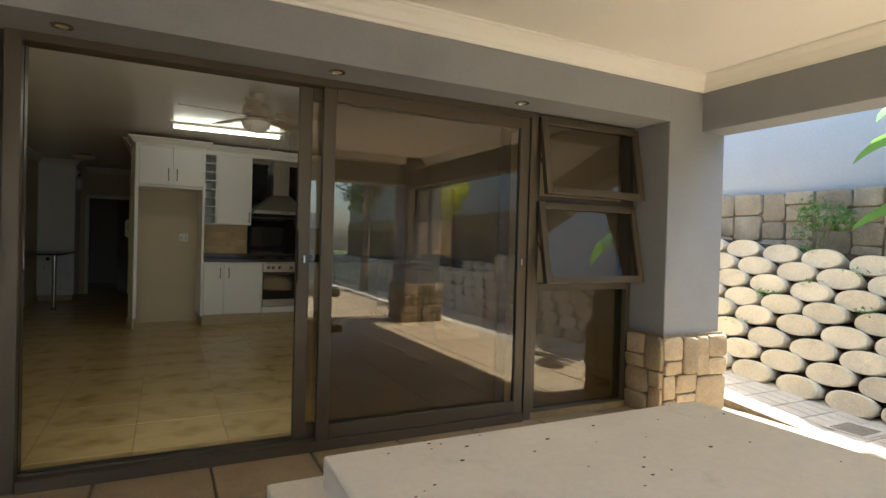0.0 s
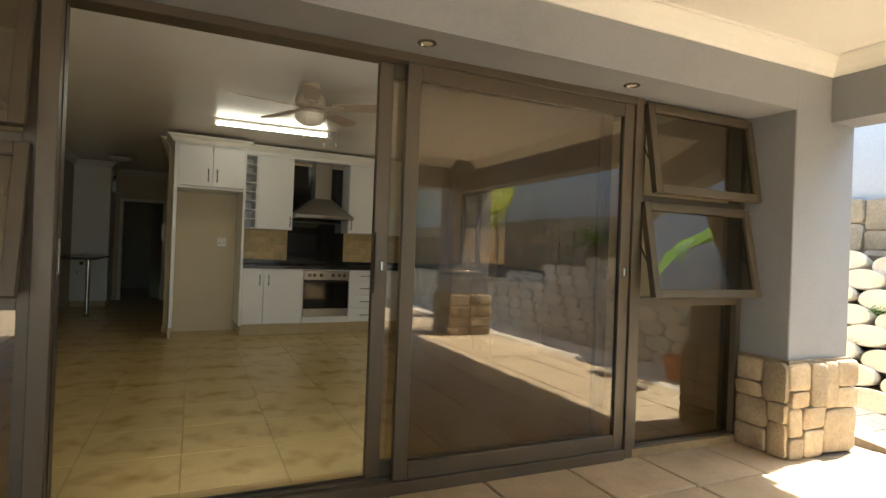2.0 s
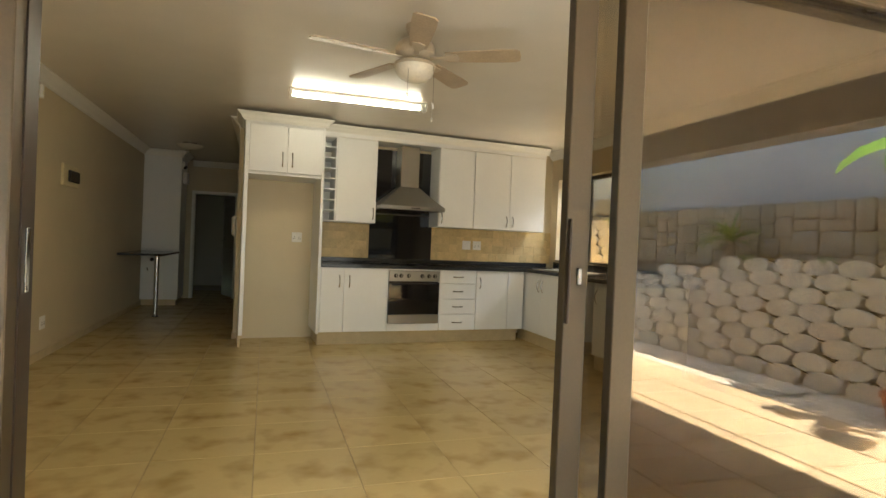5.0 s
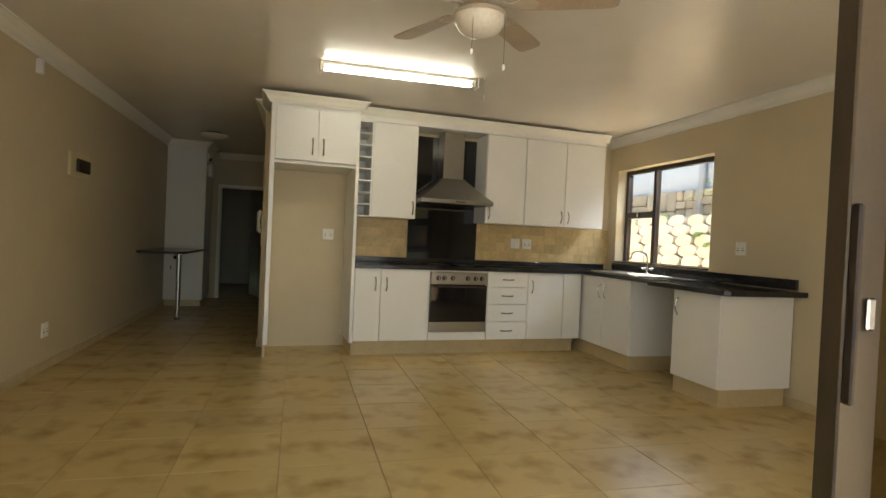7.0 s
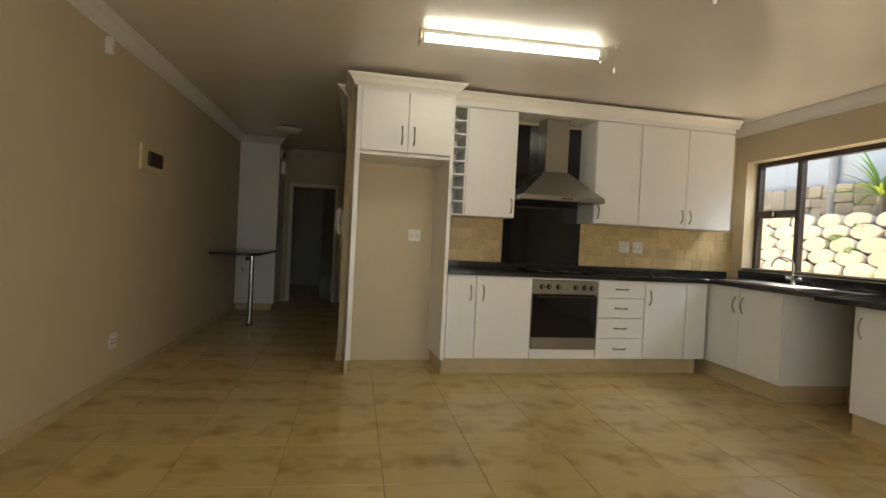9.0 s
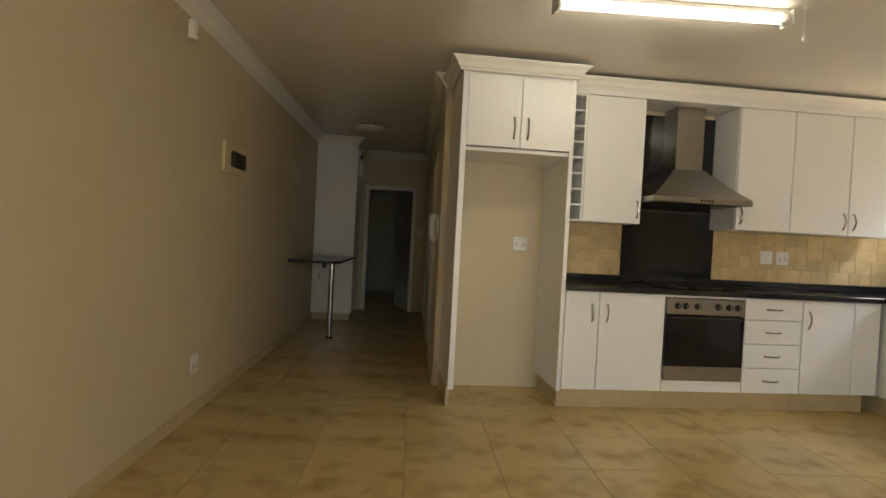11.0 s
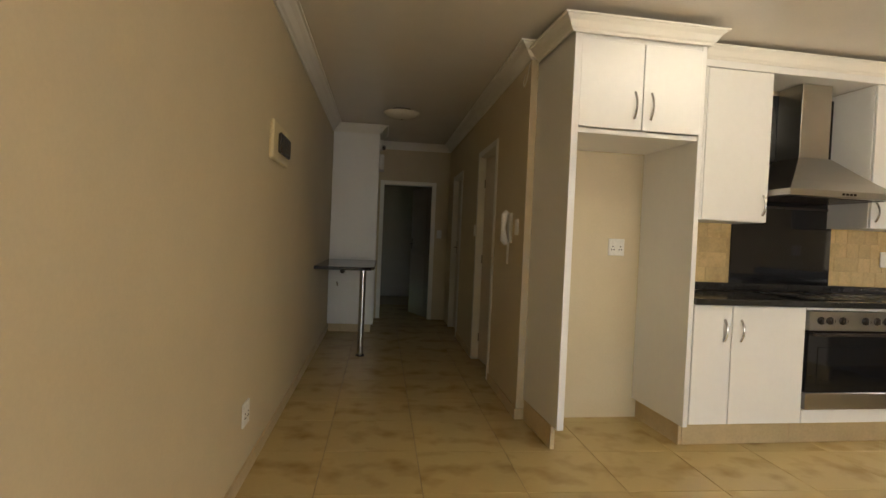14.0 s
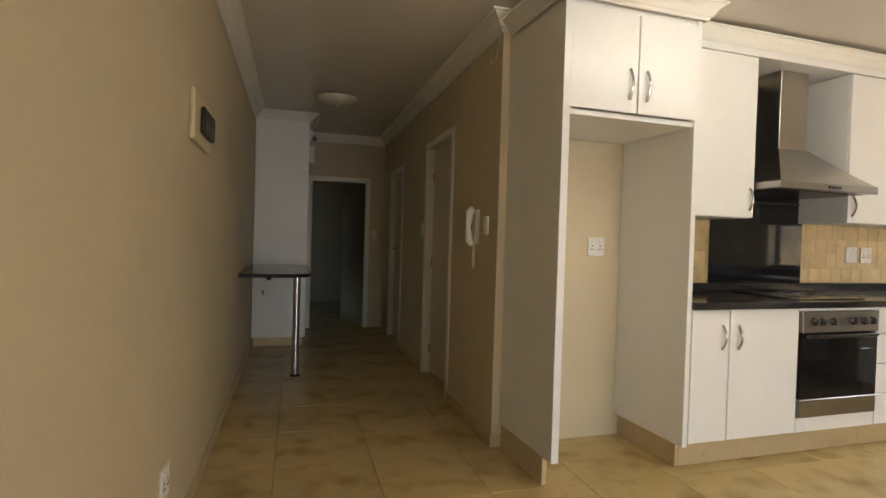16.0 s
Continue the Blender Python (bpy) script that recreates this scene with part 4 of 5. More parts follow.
# ---- sliding doors and casement windows ----
def sliding_doors():
    d = thing("door_4", HERE, "bronze aluminium sliding patio door, slid open", "sliding door", "", "structure")
    z0, z1 = GROUND + 0.01, 2.15
    bm = box(-0.548, -0.478, 3.58, 3.70, z0, z1, 0.003)
    box(2.435, 2.497, 3.58, 3.70, z0, z1, 0.003, bm=bm)
    box(-0.478, 2.435, 3.58, 3.70, z1 - 0.045, z1, 0.003, bm=bm)
    box(-0.478, 2.435, 3.58, 3.70, z0 - 0.02, 0.012, 0.003, bm=bm)
    box(-0.478, 2.435, 3.638, 3.646, 0.012, 0.026, bm=bm)
    box(-0.478, 2.435, 3.690, 3.696, 0.012, 0.026, bm=bm)
    part("outer_frame", bm, M_ALU, d)
    part("jamb_strip", box(-0.478, -0.474, 3.632, 3.70, 0.012, z1 - 0.045), M_ALUDARK, d)

    def leaf(name, x0, x1, y0, y1, label, s=0.088):
        bm = box(x0, x0 + s, y0, y1, 0.014, 2.105, 0.003)
        box(x1 - s, x1, y0, y1, 0.014, 2.105, 0.003, bm=bm)
        box(x0 + s, x1 - s, y0, y1, 2.025, 2.105, 0.003, bm=bm)
        box(x0 + s, x1 - s, y0, y1, 0.014, 0.10, 0.003, bm=bm)
        l = part(name, bm, M_ALU, d, label)
        p = part("pane", box(x0 + s - 0.01, x1 - s + 0.01, (y0 + y1) / 2 - 0.003, (y0 + y1) / 2 + 0.003, 0.09, 2.035), M_PANE, l)
        p.visible_shadow = False
        return l
    fixed = leaf("fixed_leaf", 0.960, 2.434, 3.595, 3.633, "fixed glazed leaf", 0.076)
    slide = leaf("sliding_leaf", 0.832, 2.318, 3.650, 3.688, "sliding glazed leaf pushed behind the fixed one", 0.076)
    for x, y, l in ((0.878, 3.650, slide), (2.392, 3.595, fixed)):
        part("lock", box(x - 0.008, x + 0.008, y - 0.008, y, 1.06, 1.11, 0.003), M_CHROME, l, "small chrome lock")
    strike = part("strike_plate", box(-0.4745, -0.471, 3.655, 3.675, 1.02, 1.16, 0.001), M_CHROME, d, "small chrome strike plate on the jamb")
    for z in (1.03, 1.15):
        part("screw", rod((-0.4715, 3.665, z), (-0.4695, 3.665, z), 0.005, n=10), M_CHROME, strike)
    part("pull", box(0.834, 0.844, 3.634, 3.650, 0.95, 1.25, 0.003), M_ALUDARK, slide)


def casement(name, x0, x1, label):
    """Two top-hung sashes, both open, over a fixed light."""
    w = thing(name, HERE, label, "window", "", "structure")
    z0, z1, y0, y1 = GROUND + 0.01, 2.15, 3.61, 3.70
    t1, t2, f = 1.545, 0.905, 0.045
    bm = box(x0, x0 + f, y0, y1, z0, z1, 0.002)
    box(x1 - f, x1, y0, y1, z0, z1, 0.002, bm=bm)
    for a, b in ((z1 - f, z1), (t1 - 0.02, t1 + 0.02), (t2 - 0.025, t2 + 0.025), (z0, z0 + 0.05)):
        box(x0 + f, x1 - f, y0, y1, a, b, 0.002, bm=bm)
    part("window_frame", bm, M_ALU, w)
    p = part("pane", box(x0 + f, x1 - f, 3.652, 3.658, z0 + 0.05, t2 - 0.025), M_PANE, w)
    p.visible_shadow = False
    for top, bot, turn in ((z1 - 0.03, t1 + 0.012, 10.0), (t1 - 0.03, t2 + 0.02, 11.5)):
        h = top - bot
        a, b, s = x0 + 0.012, x1 - 0.012, 0.05
        bm = box(a, a + s, -0.045, 0, -h, 0, 0.003)
        box(b - s, b, -0.045, 0, -h, 0, 0.003, bm=bm)
        box(a + s, b - s, -0.045, 0, -s, 0, 0.003, bm=bm)
        box(a + s, b - s, -0.045, 0, -h, -h + s, 0.003, bm=bm)
        m = Matrix.Translation((0, 3.612, top)) @ Matrix.Rotation(radians(-turn), 4, "X")
        bm.transform(m)
        sash = part("sash", bm, M_ALU, w, "opened top-hung sash")
        bm = box(a + s - 0.008, b - s + 0.008, -0.026, -0.020, -h + s - 0.008, -s + 0.008)
        bm.transform(m)
        pn = part("pane", bm, M_PANE, sash)
        pn.visible_shadow = False
        bm = box((a + b) / 2 - 0.01, (a + b) / 2 + 0.01, 0.0, 0.02, -h + 0.005, -h + 0.04, 0.002)
        rod(((a + b) / 2, 0.01, -h + 0.03), ((a + b) / 2 + 0.08, 0.012, -h + 0.03), 0.006, n=8, bm=bm)
        bm.transform(m)
        part("catch", bm, M_CHROME, sash)
        for xs in (a + 0.02, b - 0.02):
            far = m @ Vector((xs, -0.01, -h * 0.72))
            part("stay", rod((xs, 3.63, top - h * 0.40), far, 0.005, n=8), M_ALUDARK, sash)


sliding_doors()
casement("window_2", 2.499, 3.453, "bronze aluminium casement window with two open top-hung sashes")
casement("window_3", -1.478, -0.550, "bronze aluminium casement window left of the opening with open sashes")


# ---- patio ----
def cut_stones(x0, x1, z0, z1, wide, high, rng, out):
    """Cuts a rectangle at random into rough stones."""
    w, h = x1 - x0, z1 - z0
    if w > wide * rng.uniform(0.85, 1.35) and w >= h * 0.8:
        c = x0 + w * rng.uniform(0.36, 0.64)
        cut_stones(x0, c, z0, z1, wide, high, rng, out)
        cut_stones(c, x1, z0, z1, wide, high, rng, out)
    elif h > high * rng.uniform(0.85, 1.5):
        c = z0 + h * rng.uniform(0.36, 0.64)
        cut_stones(x0, x1, z0, c, wide, high, rng, out)
        cut_stones(x0, x1, c, z1, wide, high, rng, out)
    else:
        out.append((x0, x1, z0, z1))


def stones_on(parent, m, w, h, rng, proud=0.036, wide=0.27, high=0.21, material=None):
    """Rough-cut cladding stones on the plane y = 0 (outward -y), from x 0..w and z 0..h."""
    rects = []
    steps = max(1, round(w / 1.6))
    for k in range(steps):
        cut_stones(w * k / steps, w * (k + 1) / steps, 0, h, wide, high, rng, rects)
    for xa, xb, za, zb in rects:
        g, n = 0.003, 14
        cx, cz, a, b = (xa + xb) / 2, (za + zb) / 2, (xb - xa) / 2 - g, (zb - za) / 2 - g
        d = proud * rng.uniform(0.7, 1.3)
        lean = (rng.uniform(-0.25, 0.25), rng.uniform(-0.25, 0.25))
        bm = bmesh.new()
        ring = []
        for k in range(n):
            t = 2 * math.pi * (k + rng.uniform(-0.2, 0.2)) / n
            c, q = math.cos(t), math.sin(t)
            ring.append((math.copysign(abs(c) ** 0.30, c) * rng.uniform(0.95, 1.05), math.copysign(abs(q) ** 0.30, q) * rng.uniform(0.95, 1.05)))
        layers = []
        for s1, dd in ((1.0, 0.0), (1.0, 0.74), (0.97, 0.90), (0.90, 0.99), (0.45, 1.02)):
            layers.append([bm.verts.new((cx + px * a * s1, -d * dd * (1 + lean[0] * px * s1 + lean[1] * pz * s1) * rng.uniform(0.95, 1.05), cz + pz * b * s1)) for px, pz in ring])
        for p, q in zip(layers, layers[1:]):
            for k in range(n):
                bm.faces.new((p[k], p[(k + 1) % n], q[(k + 1) % n], q[k]))
        bm.faces.new(layers[-1])
        bmesh.ops.recalc_face_normals(bm, faces=bm.faces[:])
        bm.transform(m)
        part("stone", bm, material or M_STONE, parent, "", True)


def pier(name, x0, x1, y0, y1, label, faces, seed):
    p = tagged(new(name, mesh_of(name, box(x0, x1, y0, y1, GROUND, CEIL + 0.16, 0.006), M_EXT)), label, "pillar", "", "structure")
    rng = random.Random(seed)
    top = 0.60
    part("mortar", box(x0 - 0.02, x1 + 0.02, y0 - 0.02, y1 + 0.02 if "n" in faces else y1 - 0.10, GROUND, 0.565), M_MORTAR, p)
    w, d, h = x1 - x0 + 0.06, y1 - y0 + 0.06, top
    if "s" in faces:
        stones_on(p, pose(x0 - 0.03, y0 - 0.018, GROUND), w, h, rng)
    if "w" in faces:
        stones_on(p, pose(x0 - 0.018, (3.60 if y1 > 3.6 else y1 + 0.03), GROUND, 0, 0, -90), (3.60 if y1 > 3.6 else y1 + 0.03) - y0 + 0.03, h, rng)
    if "e" in faces:
        stones_on(p, pose(x1 + 0.018, y0 - 0.03, GROUND, 0, 0, 90), d, h, rng)
    if "n" in faces:
        stones_on(p, pose(x1 + 0.03, y1 + 0.018, GROUND, 0, 0, 180), w, h, rng)
    return p


def patio():
    pier("pillar", 3.455, 4.06, 3.27, 3.75, "blue-grey plastered pillar with a rough sandstone base", "swe", 3)
    pier("pillar", 3.47, 4.07, -1.55, -1.05, "blue-grey plastered patio pillar with a rough sandstone base", "swen", 5)
    bm = box(3.80, 4.07, -1.05, 3.27, 2.11, CEIL + 0.16, 0.004)
    setting("beam_east", bm, M_EXT, "grey plastered beam along the patio's open side", "beam")
    setting("beam_south", box(-3.2, 3.47, -1.55, -1.18, 2.10, CEIL + 0.16, 0.004), M_EXT, "grey plastered beam at the patio's far edge", "beam")
    setting("patio_ceiling", box(-3.2, 3.80, -1.18, 3.27, PATIO_CEIL, PATIO_CEIL + 0.1), M_EXTCEIL, "white painted patio ceiling", "ceiling")
    setting("patio_roof", box(-3.4, 4.15, -1.70, 3.20, CEIL + 0.16, CEIL + 0.30), M_EXT, "flat roof slab over the patio", "roof")
    bm = bmesh.new()
    big = [(d * 1.1, z * 1.1) for d, z in CORNICE]
    mould((-3.2, 3.27, PATIO_CEIL), (3.80, 3.27, PATIO_CEIL), (0, -1, 0), big, bm)
    mould((3.80, 3.27, PATIO_CEIL), (3.80, -1.18, PATIO_CEIL), (-1, 0, 0), big, bm)
    mould((3.80, -1.18, PATIO_CEIL), (-3.2, -1.18, PATIO_CEIL), (0, 1, 0), big, bm)
    setting("patio_trim", bm, M_TRIM, "white moulded cornice round the patio ceiling", "cornice")
    setting("wall_patio_west", box(-3.4, -3.2, -1.55, 3.75, GROUND, CEIL + 0.16), M_EXT, "blue-grey plastered patio end wall", "wall")
    for x in (-0.30, 0.985, 2.24):
        s = thing("downlight", pose(x, 3.42, 2.15), "small chrome recessed downlight in the soffit", "downlight", "soffit downlights")
        part("ring", lathe([(0.046, 0), (0.046, -0.006), (0.034, -0.008), (0.030, -0.003), (0.030, 0)], 24), M_CHROME, s, "", True)
        part("lamp", lathe([(0.029, -0.001), (0.027, -0.004), (0.010, -0.006)], 20), M_OPAL, s, "", True)
    t = thing("patio_table", HERE, "white painted concrete table on block supports", "table")
    part("tabletop", box(0.470, 1.68, -0.75, 1.58, 0.645, 0.72, 0.008, seg=2), M_TABLE, t, "weathered white slab with specks of dirt")
    for y in (-0.35, 1.05):
        part("support", box(0.72, 1.45, y - 0.10, y + 0.10, GROUND, 0.645, 0.006), M_TABLE, t)
    rng = random.Random(11)
    for k in range(46):
        x, y, r = rng.uniform(0.5, 1.66), 1.58 - abs(rng.gauss(0, 0.45)), rng.uniform(0.0015, 0.0045)
        bm = bmesh.new()
        bmesh.ops.create_icosphere(bm, subdivisions=1, radius=r)
        bm.transform(pose(x, y, 0.7205) @ Matrix.Diagonal((1.6, 1, 0.35, 1)))
        part("dirt_speck", bm, M_SOIL, t)
    b = thing("patio_bench", HERE, "white painted concrete bench beside the table", "bench")
    part("seat", box(0.435, 1.56, 1.78, 2.10, 0.385, 0.45, 0.008, seg=2), M_TABLE, b)
    for x in (0.70, 1.30):
        part("support", box(x - 0.09, x + 0.09, 1.82, 2.06, GROUND, 0.385, 0.005), M_TABLE, b)


patio()


# ---- garden ----
def ground():
    setting("ground", box(-60, 60, -60, 60, -0.30, GROUND - 0.07), M_GRASS, "green lawn reaching into the distance", "ground")
    south = setting("courtyard", box(-7.0, 4.22, -7.5, -1.76, GROUND - 0.09, GROUND - 0.02), M_MORTAR, "pale paved courtyard beyond the patio", "pavement")
    bm = bmesh.new()
    for k in range(20):
        for j in range(10):
            box(-6.95 + k * 0.55, -6.41 + k * 0.55, -7.40 + j * 0.55, -6.86 + j * 0.55, GROUND - 0.03, GROUND - 0.004, bm=bm)
    tagged(part("slabs", bm, M_PAVER, south), kind="stuff")
    setting("courtyard_wall", box(-9.0, 4.2, -8.2, -8.0, GROUND - 0.1, 1.9), M_EXTWALL, "blue-grey painted wall closing the courtyard", "wall")
    bm = box(-3.3, 4.25, -1.75, 3.60, GROUND - 0.08, GROUND - 0.012)
    return setting("patio_floor", bm, M_MORTAR, "sandstone slab terrace with dark joints", "terrace")


BANK_X, ROW_H, ROW_BACK, BLOCK_W = 4.98, 0.152, 0.098, 0.405


def rows_at(y):
    return 8 if y > -1.1 else 7 if y > -1.9 else 6 if y > -3.0 else 5


RAMP_Y, RAMP_END, RAMP = 2.7, 8.2, 0.10


def rise(y):
    """The path beside the house climbs past the terrace, and the bank with it."""
    return RAMP * (min(max(y, RAMP_Y), RAMP_END) - RAMP_Y)


def block_bm():
    """One cast planter block: a deep oval drum that lies with its oval face outward (-x)."""
    bm = bmesh.new()
    n, rings = 26, []
    for dx, s in ((0.004, 0.70), (0.0, 0.90), (0.006, 0.965), (0.022, 1.0), (0.06, 0.98), (0.30, 0.62)):
        row = []
        for k in range(n):
            a = 2 * math.pi * k / n
            c, sn = math.cos(a), math.sin(a)
            row.append(bm.verts.new((dx, 0.186 * s * math.copysign(abs(c) ** 0.85, c), (0.102 if sn > 0 else 0.086) * s * math.copysign(abs(sn) ** 0.9, sn))))
        rings.append(row)
    for a, b in zip(rings, rings[1:]):
        for k in range(n):
            bm.faces.new((a[k], a[(k + 1) % n], b[(k + 1) % n], b[k]))
    bm.faces.new(rings[0])
    bmesh.ops.recalc_face_normals(bm, faces=bm.faces[:])
    return bm


def retaining_wall():
    w = thing("retaining_wall", HERE, "terraced retaining wall of oval cast concrete blocks", "retaining wall", "", "structure")
    rng = random.Random(9)
    me = mesh_of("block", block_bm(), M_BLOCK, True)
    far = bmesh.new()
    src = block_bm()
    src_me = bpy.data.meshes.new("block_source")
    src.to_mesh(src_me)
    src.free()
    y = -13.0
    while y < 17.0:
        for r in range(rows_at(y)):
            yy = y + (BLOCK_W / 2 if r % 2 else 0.0) + rng.uniform(-0.012, 0.012)
            m = pose(BANK_X + r * ROW_BACK + rng.uniform(-0.012, 0.012), yy, GROUND + 0.06 + rise(yy) + r * ROW_H + rng.uniform(-0.006, 0.006),
                     rng.uniform(-2, 2), 10 + rng.uniform(-3, 3), rng.uniform(-4, 4))
            if -2.6 < yy < 4.6 or 8.4 < yy < 12.8 and r > 2:
                piece("block", me, w, m)
            else:
                start = len(far.verts)
                far.from_mesh(src_me)
                far.verts.ensure_lookup_table()
                for v in far.verts[start:]:
                    v.co = m @ v.co
        y += BLOCK_W
    ob = part("far_blocks", far, M_BLOCKS, w, "", True)
    tagged(ob, kind="stuff")
    # earth behind the blocks
    for a, b in ((-13.2, -3.0), (-3.0, -1.9), (-1.9, -1.1), (-1.1, RAMP_Y), (RAMP_Y, RAMP_END), (RAMP_END, 17.2)):
        rws = rows_at((a + b) / 2)
        xb = BANK_X + 0.27
        bm = bmesh.new()
        ends = []
        for yy in (a, b):
            up = rise(yy)
            h = GROUND + rws * ROW_H - 0.03 + up
            outline = [(xb, GROUND - 0.06), (7.2, GROUND - 0.06), (7.2, h + 0.02), (xb + rws * ROW_BACK, h), (xb + ROW_BACK * 0.5, GROUND + 0.05 + up)]
            ends.append([bm.verts.new((x, yy, z)) for x, z in outline])
        lo, hi = ends
        bm.faces.new(lo)
        bm.faces.new(hi[::-1])
        for k in range(5):
            bm.faces.new((lo[k], lo[(k + 1) % 5], hi[(k + 1) % 5], hi[k]))
        bmesh.ops.recalc_face_normals(bm, faces=bm.faces[:])
        part("earth", bm, M_SOIL, w)
    s = setting("garden_wall", box(6.22, 6.42, -13, 17, 1.0, 3.35), M_EXTWALL, "blue-grey painted boundary wall above the bank", "wall")
    part("mortar", box(6.16, 6.219, -13, 6.6, 0.6, 1.84), M_MORTAR, s)
    part("mortar", box(6.16, 6.219, 6.6, 17, 0.6, 2.14), M_MORTAR, s)
    part("coping", box(6.18, 6.46, -13, 17, 3.352, 3.42, 0.01), M_EXT, s)
    stones_on(s, pose(6.162, 6.6, 1.02, 0, 0, -90), 9.6, 0.84, random.Random(21), 0.04, 0.40, 0.27, M_WALLSTONE)
    stones_on(s, pose(6.162, 13.4, 1.5, 0, 0, -90), 6.8, 0.66, random.Random(22), 0.04, 0.42, 0.28, M_WALLSTONE)
    p = thing("drain_pipe", pose(6.15, 10.35, 1.0), "grey vertical drain pipe on the garden wall", "pipe")
    part("pipe", rod((0, 0, 0), (0, 0, 2.35), 0.055, n=18), M_EXT, p, "", True)
    g = thing("drain_grate", pose(4.60, 2.55, GROUND - 0.008), "square metal drain grate in the brick path", "drain")
    part("rim", box(-0.15, 0.15, -0.15, 0.15, 0, 0.006, 0.001), M_BRICK, g)
    for k in range(9):
        part("slot", box(-0.12 + k * 0.028, -0.106 + k * 0.028, -0.11, 0.11, 0.0055, 0.0075), M_DARKPLASTIC, g)


def leaf_cloud(bm, centre, radii, count, size, rng, droop=0.0, hollow=0.35):
    for _ in range(count):
        while True:
            p = Vector((rng.uniform(-1, 1), rng.uniform(-1, 1), rng.uniform(-1, 1)))
            if hollow < p.length < 1 and noise.noise(p * 2.3 + Vector(centre)) > -0.25:
                break
        c = Vector(centre) + Vector((p.x * radii[0], p.y * radii[1], p.z * radii[2]))
        s = size * rng.uniform(0.6, 1.3)
        e = Euler((rng.uniform(-1.0, 1.0), rng.uniform(-1.0, 1.0) + droop, rng.uniform(0, 6.28))).to_matrix()
        pts = [(-s, 0, 0), (-s * 0.2, -s * 0.32, s * 0.06), (s * 0.55, -s * 0.2, 0.0), (s, 0, -s * 0.12), (s * 0.55, s * 0.2, 0.0), (-s * 0.2, s * 0.32, s * 0.06)]
        vs = [bm.verts.new(c + e @ Vector(q)) for q in pts]
        mid = bm.verts.new(c + e @ Vector((s * 0.1, 0, -s * 0.08)))
        for k in range(6):
            bm.faces.new((vs[k], vs[(k + 1) % 6], mid))


def blade_leaf(bm, base, yaw, length, width, lift, curl, n=9, split=0.0, rng=None):
    """A long arching leaf with a folded midrib."""
    d = Vector((math.cos(yaw), math.sin(yaw), 0))
    side = Vector((-d.y, d.x, 0))
    pos, ang = Vector(base), lift
    rows = []
    for k in range(n + 1):
        s = k / n
        w = width * (math.sin(math.pi * min(1, s * 0.92 + 0.08)) ** 0.7) * (1 if not rng else rng.uniform(0.8, 1.05))
        up = Vector((0, 0, 1)) * math.cos(ang) - d * math.sin(ang)
        rows.append((bm.verts.new(pos + side * w / 2 + up * w * 0.18), bm.verts.new(pos), bm.verts.new(pos - side * w / 2 + up * w * 0.18)))
        pos = pos + (d * math.cos(ang) + Vector((0, 0, 1)) * math.sin(ang)) * length / n
        ang -= curl / n
    for k, (a, b) in enumerate(zip(rows, rows[1:])):
        if not (rng and rng.random() < split):
            bm.faces.new((a[0], a[1], b[1], b[0]))
        if not (rng and rng.random() < split):
            bm.faces.new((a[1], a[2], b[2], b[1]))


